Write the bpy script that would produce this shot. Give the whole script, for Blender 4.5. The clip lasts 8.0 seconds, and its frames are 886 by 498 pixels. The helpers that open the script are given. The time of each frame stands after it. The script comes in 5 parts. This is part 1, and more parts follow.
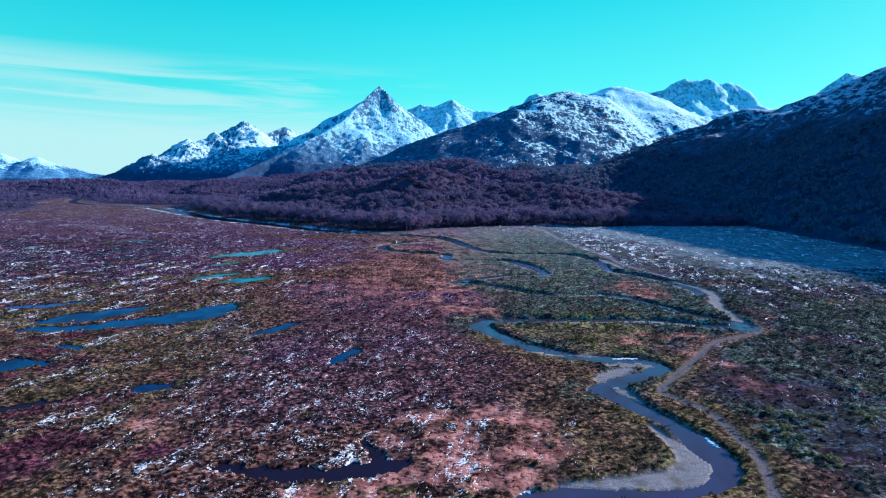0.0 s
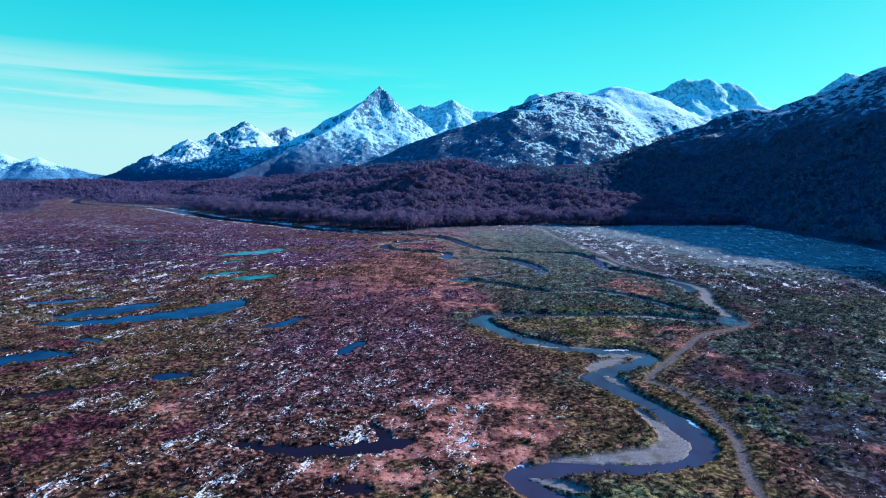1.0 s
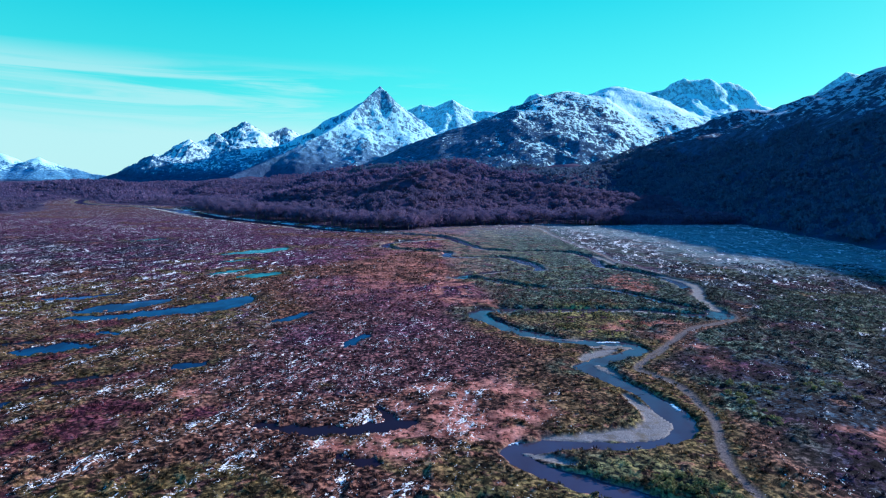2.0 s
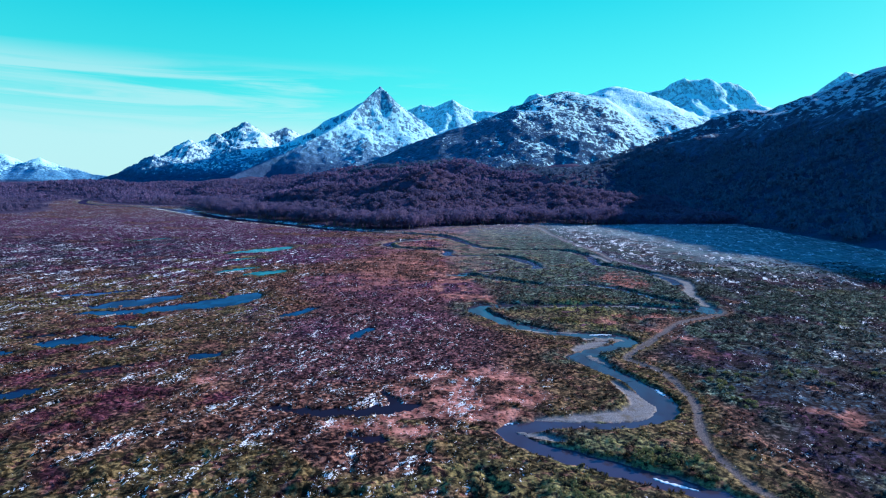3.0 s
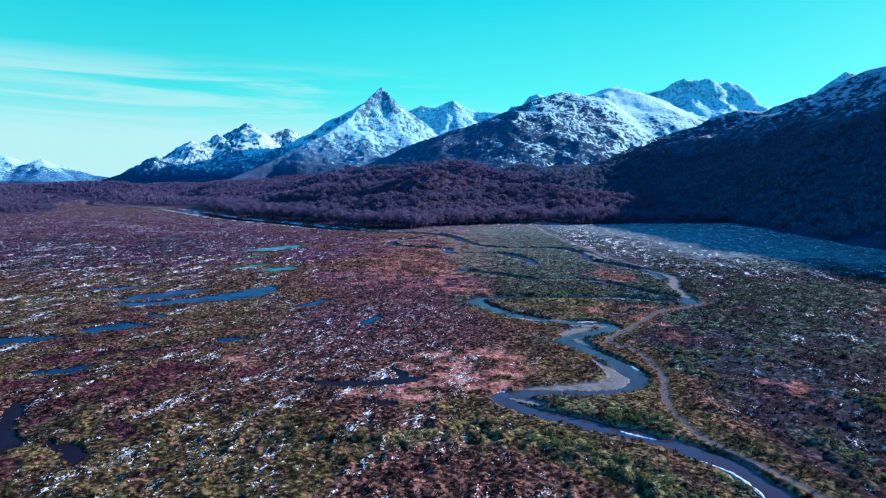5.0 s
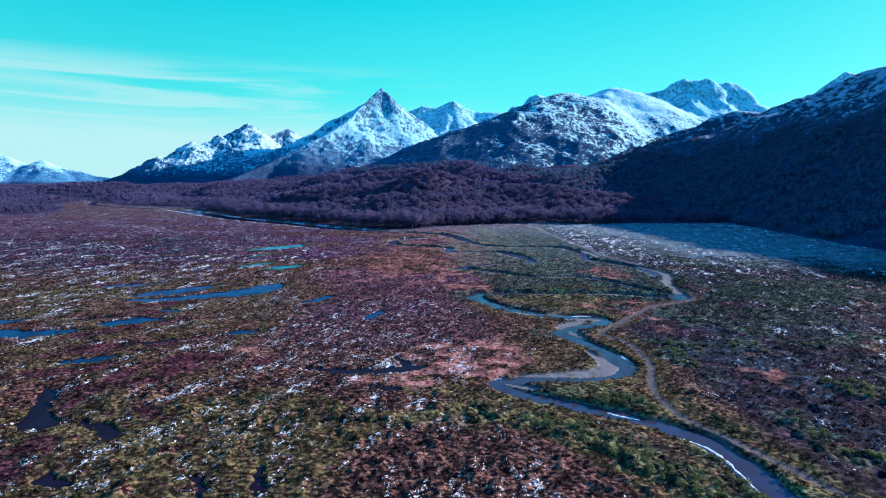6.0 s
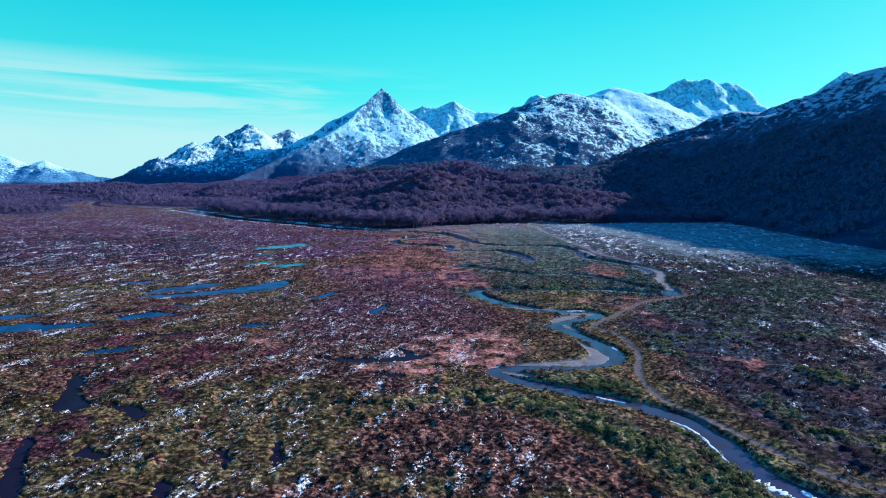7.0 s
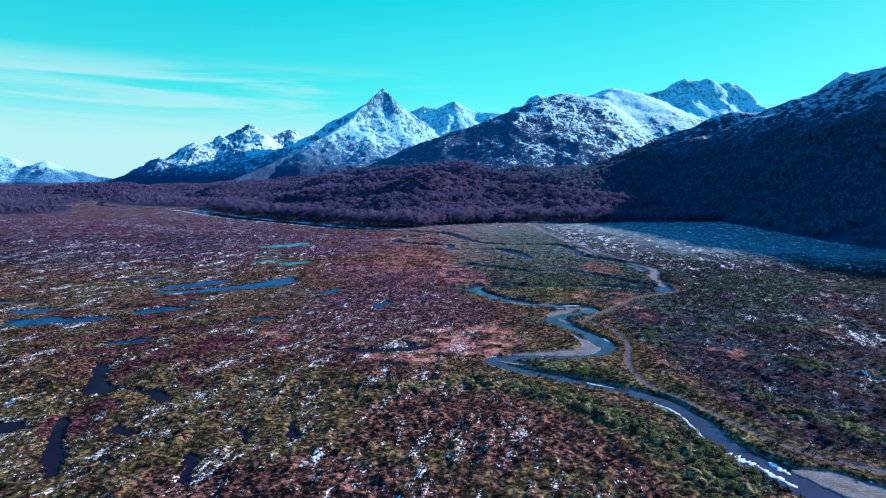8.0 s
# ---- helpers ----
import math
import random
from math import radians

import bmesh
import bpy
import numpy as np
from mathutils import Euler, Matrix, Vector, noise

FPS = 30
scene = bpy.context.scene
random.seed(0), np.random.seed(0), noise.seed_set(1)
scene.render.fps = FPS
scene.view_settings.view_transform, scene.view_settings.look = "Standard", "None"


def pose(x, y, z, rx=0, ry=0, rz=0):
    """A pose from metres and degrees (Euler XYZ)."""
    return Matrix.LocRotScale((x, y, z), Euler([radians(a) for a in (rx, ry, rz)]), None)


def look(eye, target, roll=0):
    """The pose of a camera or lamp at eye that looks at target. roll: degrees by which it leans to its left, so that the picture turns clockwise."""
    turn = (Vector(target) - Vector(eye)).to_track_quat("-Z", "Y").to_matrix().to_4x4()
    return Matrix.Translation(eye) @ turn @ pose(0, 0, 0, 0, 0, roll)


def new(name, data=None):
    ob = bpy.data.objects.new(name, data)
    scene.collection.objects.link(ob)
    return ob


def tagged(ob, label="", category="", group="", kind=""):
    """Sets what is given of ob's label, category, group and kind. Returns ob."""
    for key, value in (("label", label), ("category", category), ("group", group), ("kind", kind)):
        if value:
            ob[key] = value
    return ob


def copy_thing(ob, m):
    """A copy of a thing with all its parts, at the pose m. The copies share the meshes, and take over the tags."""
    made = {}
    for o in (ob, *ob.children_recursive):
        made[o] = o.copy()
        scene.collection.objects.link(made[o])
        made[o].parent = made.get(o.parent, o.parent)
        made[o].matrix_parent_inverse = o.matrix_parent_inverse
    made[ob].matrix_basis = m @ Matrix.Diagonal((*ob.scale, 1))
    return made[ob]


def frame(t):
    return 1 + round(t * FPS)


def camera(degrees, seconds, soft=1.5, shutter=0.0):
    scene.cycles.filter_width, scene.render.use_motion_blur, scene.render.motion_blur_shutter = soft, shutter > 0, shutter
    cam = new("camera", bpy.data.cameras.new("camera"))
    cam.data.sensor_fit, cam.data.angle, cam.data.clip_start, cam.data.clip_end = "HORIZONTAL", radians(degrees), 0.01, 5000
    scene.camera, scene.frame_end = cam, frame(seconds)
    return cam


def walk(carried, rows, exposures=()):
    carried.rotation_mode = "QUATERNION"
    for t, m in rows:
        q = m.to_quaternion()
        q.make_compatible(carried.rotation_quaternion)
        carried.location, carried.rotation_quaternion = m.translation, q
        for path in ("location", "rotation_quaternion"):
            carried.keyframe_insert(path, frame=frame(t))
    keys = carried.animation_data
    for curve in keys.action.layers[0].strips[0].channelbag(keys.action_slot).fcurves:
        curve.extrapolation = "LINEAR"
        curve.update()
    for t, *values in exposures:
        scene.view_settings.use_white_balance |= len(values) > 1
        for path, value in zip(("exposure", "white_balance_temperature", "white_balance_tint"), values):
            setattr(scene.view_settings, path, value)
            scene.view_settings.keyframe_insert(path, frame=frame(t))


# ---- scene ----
cam = camera(74.0, 8.0, soft=1.1)
PATH = [
    (0.0, 0.0, 0.0, 32.0, 0.088, -6.431, -0.75),
    (0.5, -0.051, -2.98, 32.09, 0.103, -6.439, -0.73),
    (1.0, -0.078, -6.07, 32.18, 0.11, -6.446, -0.7),
    (1.5, -0.113, -9.21, 32.27, 0.125, -6.446, -0.66),
    (3.0, -0.199, -18.92, 32.54, 0.147, -6.454, -0.58),
    (3.5, -0.218, -22.25, 32.64, 0.155, -6.454, -0.54),
    (4.0, -0.234, -25.6, 32.7, 0.177, -6.431, -0.51),
    (4.5, -0.23, -28.97, 32.78, 0.206, -6.424, -0.48),
    (6.0, -0.238, -39.14, 32.99, 0.265, -6.387, -0.39),
    (6.5, -0.242, -42.58, 33.05, 0.295, -6.387, -0.37),
    (7.0, -0.246, -46.02, 33.1, 0.317, -6.379, -0.36),
    (7.5, -0.253, -49.45, 33.14, 0.339, -6.379, -0.34),
    (8.0, -0.257, -52.88, 33.18, 0.368, -6.379, -0.33),
]
walk(cam, [(t, pose(x, y, z, 90 + pitch, roll, yaw)) for t, x, y, z, yaw, pitch, roll in PATH], exposures=[(0.0, 1.0, 5700, 14), (8.0, 1.0, 5700, 14)])

# ---- light and sky ----
SUN_EL, SUN_AZ = 21.5, 64.0            # degrees above the horizon, clockwise from +y
sun_way = Vector((math.sin(radians(SUN_AZ)) * math.cos(radians(SUN_EL)), math.cos(radians(SUN_AZ)) * math.cos(radians(SUN_EL)), math.sin(radians(SUN_EL))))
sun = new("sun", bpy.data.lights.new("sun", "SUN"))
sun.data.energy, sun.data.angle, sun.data.color = 4.15, radians(0.6), (1.0, 0.93, 0.84)
sun.matrix_world = look(sun_way * 100, (0, 0, 0))


class Nodes:
    """A small writer of node trees."""

    def __init__(self, tree):
        self.tree = tree
        tree.nodes.clear()

    def add(self, kind, **values):
        node = self.tree.nodes.new(kind)
        for key, value in values.items():
            setattr(node, key, value)
        return node

    def put(self, socket, value):
        if isinstance(value, bpy.types.NodeSocket):
            self.tree.links.new(value, socket)
        else:
            socket.default_value = value

    def math(self, op, a, b=0.0, c=0.0, clamp=False):
        n = self.add("ShaderNodeMath", operation=op, use_clamp=clamp)
        for i, v in enumerate((a, b, c)):
            self.put(n.inputs[i], v)
        return n.outputs[0]

    def mix(self, fac, a, b, blend="MIX"):
        n = self.add("ShaderNodeMix", data_type="RGBA", blend_type=blend)
        n.clamp_factor = True
        for i, v in ((0, fac), (6, a), (7, b)):
            if i and isinstance(v, tuple) and len(v) == 3:
                v = (*v, 1.0)
            self.put(n.inputs[i], v)
        return n.outputs[2]

    def noise(self, vec, scale, detail=3.0, rough=0.55, distortion=0.0):
        n = self.add("ShaderNodeTexNoise")
        self.put(n.inputs["Vector"], vec)
        n.inputs["Scale"].default_value, n.inputs["Detail"].default_value = scale, detail
        n.inputs["Roughness"].default_value, n.inputs["Distortion"].default_value = rough, distortion
        return n.outputs["Fac"]

    def step(self, value, lo, hi, a=0.0, b=1.0):
        n = self.add("ShaderNodeMapRange", interpolation_type="SMOOTHSTEP")
        for i, v in enumerate((value, lo, hi, a, b)):
            self.put(n.inputs[i], v)
        return n.outputs[0]

    def scaled(self, vec, xyz):
        n = self.add("ShaderNodeMapping")
        self.put(n.inputs["Vector"], vec)
        n.inputs["Scale"].default_value = xyz
        return n.outputs[0]

    def turned(self, vec, degrees):
        n = self.add("ShaderNodeMapping")
        self.put(n.inputs["Vector"], vec)
        n.inputs["Rotation"].default_value = (0, 0, radians(degrees))
        return n.outputs[0]

    def bump(self, height, strength, distance):
        n = self.add("ShaderNodeBump")
        n.inputs["Strength"].default_value, n.inputs["Distance"].default_value = strength, distance
        self.put(n.inputs["Height"], height)
        return n.outputs[0]

    def surface(self, colour, rough=0.9, normal=None, specular=0.2, thin=0.0):
        p, out = self.add("ShaderNodeBsdfPrincipled"), self.add("ShaderNodeOutputMaterial")
        self.put(p.inputs["Base Color"], (*colour, 1.0) if isinstance(colour, tuple) else colour)
        self.put(p.inputs["Roughness"], rough)
        p.inputs["Specular IOR Level"].default_value = specular
        if normal is not None:
            self.put(p.inputs["Normal"], normal)
        if thin:
            # leaves let part of the light through
            leaf, both = self.add("ShaderNodeBsdfTranslucent"), self.add("ShaderNodeMixShader")
            self.put(leaf.inputs[0], colour)
            both.inputs[0].default_value = thin
            self.tree.links.new(p.outputs[0], both.inputs[1]), self.tree.links.new(leaf.outputs[0], both.inputs[2])
            p = both
        self.tree.links.new(p.outputs[0], out.inputs[0])
        return p


def make_sky():
    world = bpy.data.worlds.new("sky")
    scene.world = world
    world.use_nodes = True
    n = Nodes(world.node_tree)
    way = n.add("ShaderNodeTexCoord").outputs["Generated"]
    sep = n.add("ShaderNodeSeparateXYZ")
    n.put(sep.inputs[0], way)
    up = sep.outputs[2]
    air = n.add("ShaderNodeTexSky", sky_type="NISHITA", sun_disc=False, sun_elevation=radians(SUN_EL), sun_rotation=radians(SUN_AZ), altitude=300.0)
    ramp = n.add("ShaderNodeValToRGB")
    n.put(ramp.inputs[0], up)
    stops = [(0.0, (0.26, 0.88, 0.76)), (0.06, (0.20, 0.86, 0.75)), (0.14, (0.075, 0.80, 0.70)), (0.28, (0.012, 0.63, 0.64)), (0.45, (0.016, 0.34, 0.80)), (1.0, (0.03, 0.20, 0.74))]
    ramp.color_ramp.elements[0].position, ramp.color_ramp.elements[1].position = 0.0, 1.0
    for pos, _ in stops[1:-1]:
        ramp.color_ramp.elements.new(pos)
    for e, (_, col) in zip(ramp.color_ramp.elements, stops):
        e.color = (*col, 1.0)
    # air light, brighter towards the sun, tinted like the clear cold sky
    tint = n.mix(1.0, air.outputs[0], (0.016, 0.025, 0.020), "MULTIPLY")
    clear = n.mix(1.0, ramp.outputs[0], tint, "ADD")
    # the sky turns from cyan to plain blue away from the sun
    clear = n.mix(n.step(sep.outputs[1], 0.25, -0.5), clear, n.mix(1.0, clear, (0.66, 0.89, 1.0), "MULTIPLY"))
    clear = n.mix(n.step(sep.outputs[0], 0.1, -0.55, 0.0, 0.8), clear, n.mix(1.0, clear, (0.80, 0.86, 0.90), "MULTIPLY"))
    # thin cirrus in long level streaks, low and away from the sun
    wisp = n.noise(n.scaled(way, (1.3, 1.3, 19.0)), 1.5, 6.0, 0.58, 1.1)
    band = n.math("MULTIPLY", n.step(up, 0.045, 0.085), n.step(up, 0.15, 0.195, 1.0, 0.0))
    side = n.step(sep.outputs[0], 0.12, -0.35)
    cirrus = n.math("MULTIPLY", n.math("MULTIPLY", n.step(wisp, 0.39, 0.61), band), side)
    veil = n.math("MULTIPLY", n.step(n.math("ADD", up, n.math("MULTIPLY", n.math("SUBTRACT", wisp, 0.5), 0.06)), 0.135, 0.06), n.step(sep.outputs[0], 0.28, -0.36, 0.0, 0.62))
    white = n.math("MAXIMUM", n.math("MULTIPLY", cirrus, 0.5), veil)
    colour = n.mix(white, clear, (0.74, 0.90, 0.80))
    bg, out = n.add("ShaderNodeBackground"), n.add("ShaderNodeOutputWorld")
    n.put(bg.inputs[0], colour)
    bg.inputs[1].default_value = 0.5
    n.tree.links.new(bg.outputs[0], out.inputs[0])


make_sky()


# ---- noise and plan arithmetic ----
def smooth(a, b, v):
    t = np.clip((v - a) / (b - a), 0.0, 1.0)
    return t * t * (3 - 2 * t)


def perlin(x, y, seed=0):
    x, y = np.asarray(x, float), np.asarray(y, float)
    xi, yi = np.floor(x).astype(np.int64), np.floor(y).astype(np.int64)
    fx, fy = x - xi, y - yi

    def corner(i, j):
        h = ((xi + i) * 374761393 + (yi + j) * 668265263 + seed * 974634777) & 0xFFFFFFFF
        h = ((h ^ (h >> 13)) * 1274126177) & 0xFFFFFFFF
        a = ((h ^ (h >> 16)) & 0xFFFF) * (2 * math.pi / 65536)
        return np.cos(a) * (fx - i) + np.sin(a) * (fy - j)

    u, v = fx * fx * fx * (fx * (fx * 6 - 15) + 10), fy * fy * fy * (fy * (fy * 6 - 15) + 10)
    return (corner(0, 0) * (1 - u) + corner(1, 0) * u) * (1 - v) + (corner(0, 1) * (1 - u) + corner(1, 1) * u) * v


def fbm(x, y, octaves=4, seed=0, gain=0.5):
    total, amp, k = 0.0, 1.0, 1.0
    for i in range(octaves):
        total = total + amp * perlin(x * k, y * k, seed + i * 7)
        amp, k = amp * gain, k * 2.03
    return total


def ridged(x, y, octaves=4, seed=0, gain=0.5):
    total, amp, k = 0.0, 1.0, 1.0
    for i in range(octaves):
        total = total + amp * (1 - 2.2 * np.abs(perlin(x * k, y * k, seed + i * 7)))
        amp, k = amp * gain, k * 2.1
    return total


def smooth_line(points, times=3):
    """Corner-cutting of an open line, until it bends like a stream."""
    p = np.array(points, float)
    for _ in range(times):
        a, b = p[:-1], p[1:]
        q = np.empty((2 * len(a), p.shape[1]))
        q[0::2], q[1::2] = 0.75 * a + 0.25 * b, 0.25 * a + 0.75 * b
        p = np.vstack((p[:1], q, p[-1:]))
    return p


def line_distance(x, y, line, reach=60.0):
    """Distance to a line of (x, y, half width), less the half width there."""
    best = np.full(x.shape, 1e9)
    lo, hi = line[:, :2].min(0) - reach, line[:, :2].max(0) + reach
    near = np.nonzero((x > lo[0]) & (x < hi[0]) & (y > lo[1]) & (y < hi[1]))[0]
    px, py, d = x[near], y[near], np.full(len(near), 1e9)
    for a, b in zip(line[:-1], line[1:]):
        ab = b - a
        s = np.clip(((px - a[0]) * ab[0] + (py - a[1]) * ab[1]) / (ab[0] ** 2 + ab[1] ** 2 + 1e-9), 0, 1)
        d = np.minimum(d, np.hypot(px - a[0] - s * ab[0], py - a[1] - s * ab[1]) - (a[2] + s * ab[2]))
    best[near] = d
    return best


def oval(x, y, cx, cy, a, b, degrees):
    """Roughly the metres outside an oval (below 0 inside)."""
    c, s = math.cos(radians(degrees)), math.sin(radians(degrees))
    u, v = (x - cx) * c + (y - cy) * s, -(x - cx) * s + (y - cy) * c
    return (np.hypot(u / a, v / b) - 1) * min(a, b)


# ---- plan of the valley, in metres ----
LOWER_RIVER = [(70, -60, 4.5), (56, -28, 4), (44, -4, 3.2), (41, 6.3, 2.4), (39.8, 11, 2.2), (38.4, 14.2, 2.2), (37, 18, 2.0), (35.9, 22.5, 1.8), (35.7, 29.2, 1.6), (33.6, 35.2, 1.6), (30.2, 39, 1.7), (25.1, 43, 1.8), (19.3, 46.4, 1.7),
               (15.2, 49, 1.6), (12, 51.4, 1.5), (9.6, 53.7, 1.5), (8.3, 56, 1.6), (10.6, 57.8, 1.4), (16.3, 58.5, 1.2), (22.1, 58.3, 1.0), (27.4, 59, 1.0), (32, 62.6, 1.5), (33.6, 66.9, 1.6), (33.1, 71, 1.6), (31.6, 77, 1.6)]
MIDDLE_RIVER = [(31.6, 77, 1.6), (29.2, 82, 1.5), (26.6, 86.5, 1.6), (24.7, 90.2, 1.7), (28.2, 92.6, 1.8), (34, 97.2, 1.6), (39.8, 101, 1.5), (37.6, 105.8, 1.3), (32.4, 106.6, 1.6), (27.4, 106.4, 1.7), (21.8, 109.8, 1.7), (16.5, 114.6, 1.7), (12.4, 121, 1.8), (9.2, 127.6, 1.7), (7.6, 132, 1.9), (10.6, 135, 1.6)]
UPPER_RIVER = [(10.6, 135, 1.6), (16, 136.2, 1.1), (24, 136.9, 1.1), (33, 136.8, 1.0), (42.8, 138.2, 0.9), (50.7, 137.6, 1.0), (56.8, 135.4, 1.1), (62.4, 132.4, 2.0), (67.4, 131.2, 2.8), (70.8, 131.8, 1.8), (69, 136.4, 1.3), (65.4, 140.4, 1.3), (62, 146.5, 1.2), (57.7, 155.4, 1.0), (54.1, 165.6, 0.9), (46.2, 171.1, 0.9)]
FAR_STREAM = [(46.2, 171.1, 0.75), (35.5, 168.2, 0.75), (27, 169, 0.75), (20.6, 177, 0.9), (14.3, 184, 1.05), (8, 187.4, 1.65), (3.4, 188.4, 1.42), (8.4, 192.4, 1.5), (17, 202.2, 0.9), (27.4, 206.8, 0.9), (37.3, 206.5, 1.27), (36.3, 219, 1.27), (32.6, 232, 2.4), (28.2, 244, 1.2), (15.8, 246.3, 0.9), (3.2, 242.5, 1.2), (-0.6, 249, 2.25), (3.6, 260, 1.05), (-8.7, 265.4, 1.05), (-24.9, 273.5, 1.35), (-31.4, 286, 1.95), (-27.7, 304.8, 1.2), (-10.6, 321.9, 1.35)]
OLD_ARM = [(71.6, 136, 0.9), (71.8, 143, 1.2), (74.4, 156.8, 1.3), (80, 170, 1.6), (82, 181, 1.5), (77, 195, 1.2)]
EDGE_RIVER = [(-560, 900, 4), (-470, 735, 5), (-330, 665, 5), (-270, 590, 6), (-235, 545, 7), (-180, 475, 6.5), (-130, 433, 6), (-104, 406, 5.5), (-84, 386, 5), (-66, 375, 4.5), (-43, 361, 3.5)]
OLD_CHANNEL = [(-43, 361, 3.5), (-18.5, 353.4, 2.6), (1, 338.4, 3.0), (8.8, 311, 1.8), (17.1, 278.3, 1.4), (28.7, 267.3, 1.0), (43.2, 268.9, 1.0), (58.3, 266.3, 1.1), (65.4, 250.4, 1.5), (64.8, 235.6, 1.2), (61, 219, 1.3), (65.6, 213.4, 1.4), (72.6, 203.7, 1.6), (76.2, 192.4, 1.4), (78.4, 181.4, 1.5), (76.6, 171, 1.0)]
TRACK = [(66, 3, 1.0), (58, 8.2, 1.0), (51.2, 12.8, 1.0), (45.9, 16.7, 0.72), (43.6, 19.6, 0.68), (41.3, 24.3, 0.68), (39.6, 28.4, 0.65), (38, 32.4, 0.65), (36, 36.2, 0.65), (34.2, 40, 0.65), (33.3, 43.6, 0.65), (33, 48.6, 0.65), (33.6, 54, 0.65), (35.6, 60, 0.65), (37.8, 66, 0.65), (38.3, 71.5, 0.65), (38.7, 78, 0.72), (38, 82.4, 0.82), (35.6, 85.8, 0.88), (34, 88.4, 0.88), (36.4, 92.4, 0.82), (43.4, 101.3, 0.82), (49.8, 110.2, 0.82), (56.6, 119.4, 0.82), (65.6, 124.6, 1.0), (72.2, 128.6, 0.68), (73, 134, 1.0)]
TRACK_FAR = [(79.2, 200.2, 0.9), (76, 222, 0.9), (72.5, 236.3, 0.9), (74.2, 254.4, 0.9), (72.5, 281.8, 0.9), (70.2, 321.8, 0.9), (68.5, 363, 0.9), (70.8, 406.9, 1.2), (65.9, 426.5, 1.5)]
# ponds as short lines of (x, y, half width)
PONDS = [[(-91.3, 128.3, 0.4), (-88, 131.2, 2.6), (-83.1, 134.7, 4.2), (-79, 138.8, 3.0), (-76.4, 144, 1.2)],
         [(-88, 122.1, 0.6), (-77, 123.8, 1.4), (-70.5, 129.2, 3.4), (-66.4, 131.6, 2.4), (-61.6, 134.4, 5.2), (-58.4, 138.4, 5.0), (-56.4, 143, 3.6), (-55.2, 148.4, 0.8)],
         [(-108.4, 143, 0.9), (-101.4, 144.7, 2.6), (-96.4, 147.5, 1.3), (-91.9, 153.3, 0.6)],
         [(-38.9, 121.6, 0.9), (-36.3, 125.1, 2.0), (-33.8, 129, 0.8)], [(-19.2, 102.8, 0.9), (-18.2, 105.4, 1.6), (-17.1, 108, 1.3), (-16.6, 110.4, 0.5)]]
WEST_PONDS = [[(-79.6, 94.7, 0.6), (-76.5, 96.2, 2.2), (-74.2, 98.3, 3.2), (-71.4, 99.3, 1.2), (-69, 99.8, 0.5)], [(-46, 86.8, 0.6), (-44.4, 87.8, 1.1), (-43.1, 89.5, 0.5)],
         [(-69.7, 66, 1.0), (-67, 67.2, 1.5), (-64.3, 69.5, 0.5)], [(-101.9, 82.8, 1.4), (-98.3, 83.6, 3.3), (-92.3, 84.9, 3.2), (-88, 86.5, 2.2), (-82.4, 87.2, 0.6)],
         [(-111.2, 94, 1.0), (-105.4, 95.2, 2.2), (-100.6, 98.4, 0.7)], [(-127, 104.7, 1.3), (-122, 106.3, 1.3), (-117, 107, 0.8)], [(-72.9, 109.2, 0.8), (-68.7, 108, 0.6)]]
FAR_PONDS = [[(-96.2, 245.1, 1.56), (-89.1, 251.3, 4.42), (-82.4, 260.1, 5.72), (-78.1, 271, 2.6)], [(-88, 220.1, 1.56), (-81.6, 227.9, 1.69)], [(-80.9, 189.3, 1.17), (-76.1, 194.5, 1.95), (-72, 201.4, 1.17)],
             [(-67.6, 183.7, 1.04), (-64, 188.6, 4.42), (-60, 193, 2.08)], [(-166.7, 293.1, 2.08), (-155.7, 308.8, 3.12)], [(76, 444, 1.6), (88, 446, 2.8), (99, 442, 1.6)]]
SHALLOWS = [[(-88.1, 98.4, 0.6), (-85.1, 100.1, 1.0), (-81.6, 101.2, 0.8)], [(-66, 75.4, 0.6), (-60, 79.6, 1.1), (-55, 82, 0.5)]]
BOG_HOLES = [[(-63.6, 51.6, 0.6), (-59.4, 44.2, 1.1), (-56.8, 37.4, 1.4)], [(-57.6, 41, 1.0), (-54, 37.4, 1.2)], [(-50.1, 38.2, 0.7), (-46.5, 37, 1.2), (-43.6, 34.2, 1.0)], [(-54, 26, 0.5), (-51, 20.4, 0.75), (-48.1, 15.4, 1.0), (-45.5, 11, 0.8)],
             [(-44.4, 22.6, 1.0), (-42.3, 21.9, 0.9)], [(-28.2, 23.5, 0.4), (-25.8, 19.4, 0.36)], [(-21.9, 25.6, 0.4), (-19.9, 20.6, 0.42)], [(-31.1, 15.4, 0.4), (-30.2, 11.9, 0.55), (-29.5, 9, 0.5)], [(-63.5, 22.8, 1.8), (-59.4, 23.4, 1.6)]]
POOL = [[(-24.6, 62.9, 0.5), (-19.7, 61.7, 1.15), (-15.5, 61.3, 1.35), (-11.3, 61.6, 1.2), (-7.4, 63, 1.5), (-4.4, 64.3, 0.6)], [(-6.6, 63.6, 1.1), (-7.4, 66.0, 0.62), (-8.9, 68.2, 0.34), (-9.4, 70.2, 0.1)], [(-12.2, 54.3, 0.4), (-9.5, 53, 0.8), (-7.4, 52.1, 0.35)]]
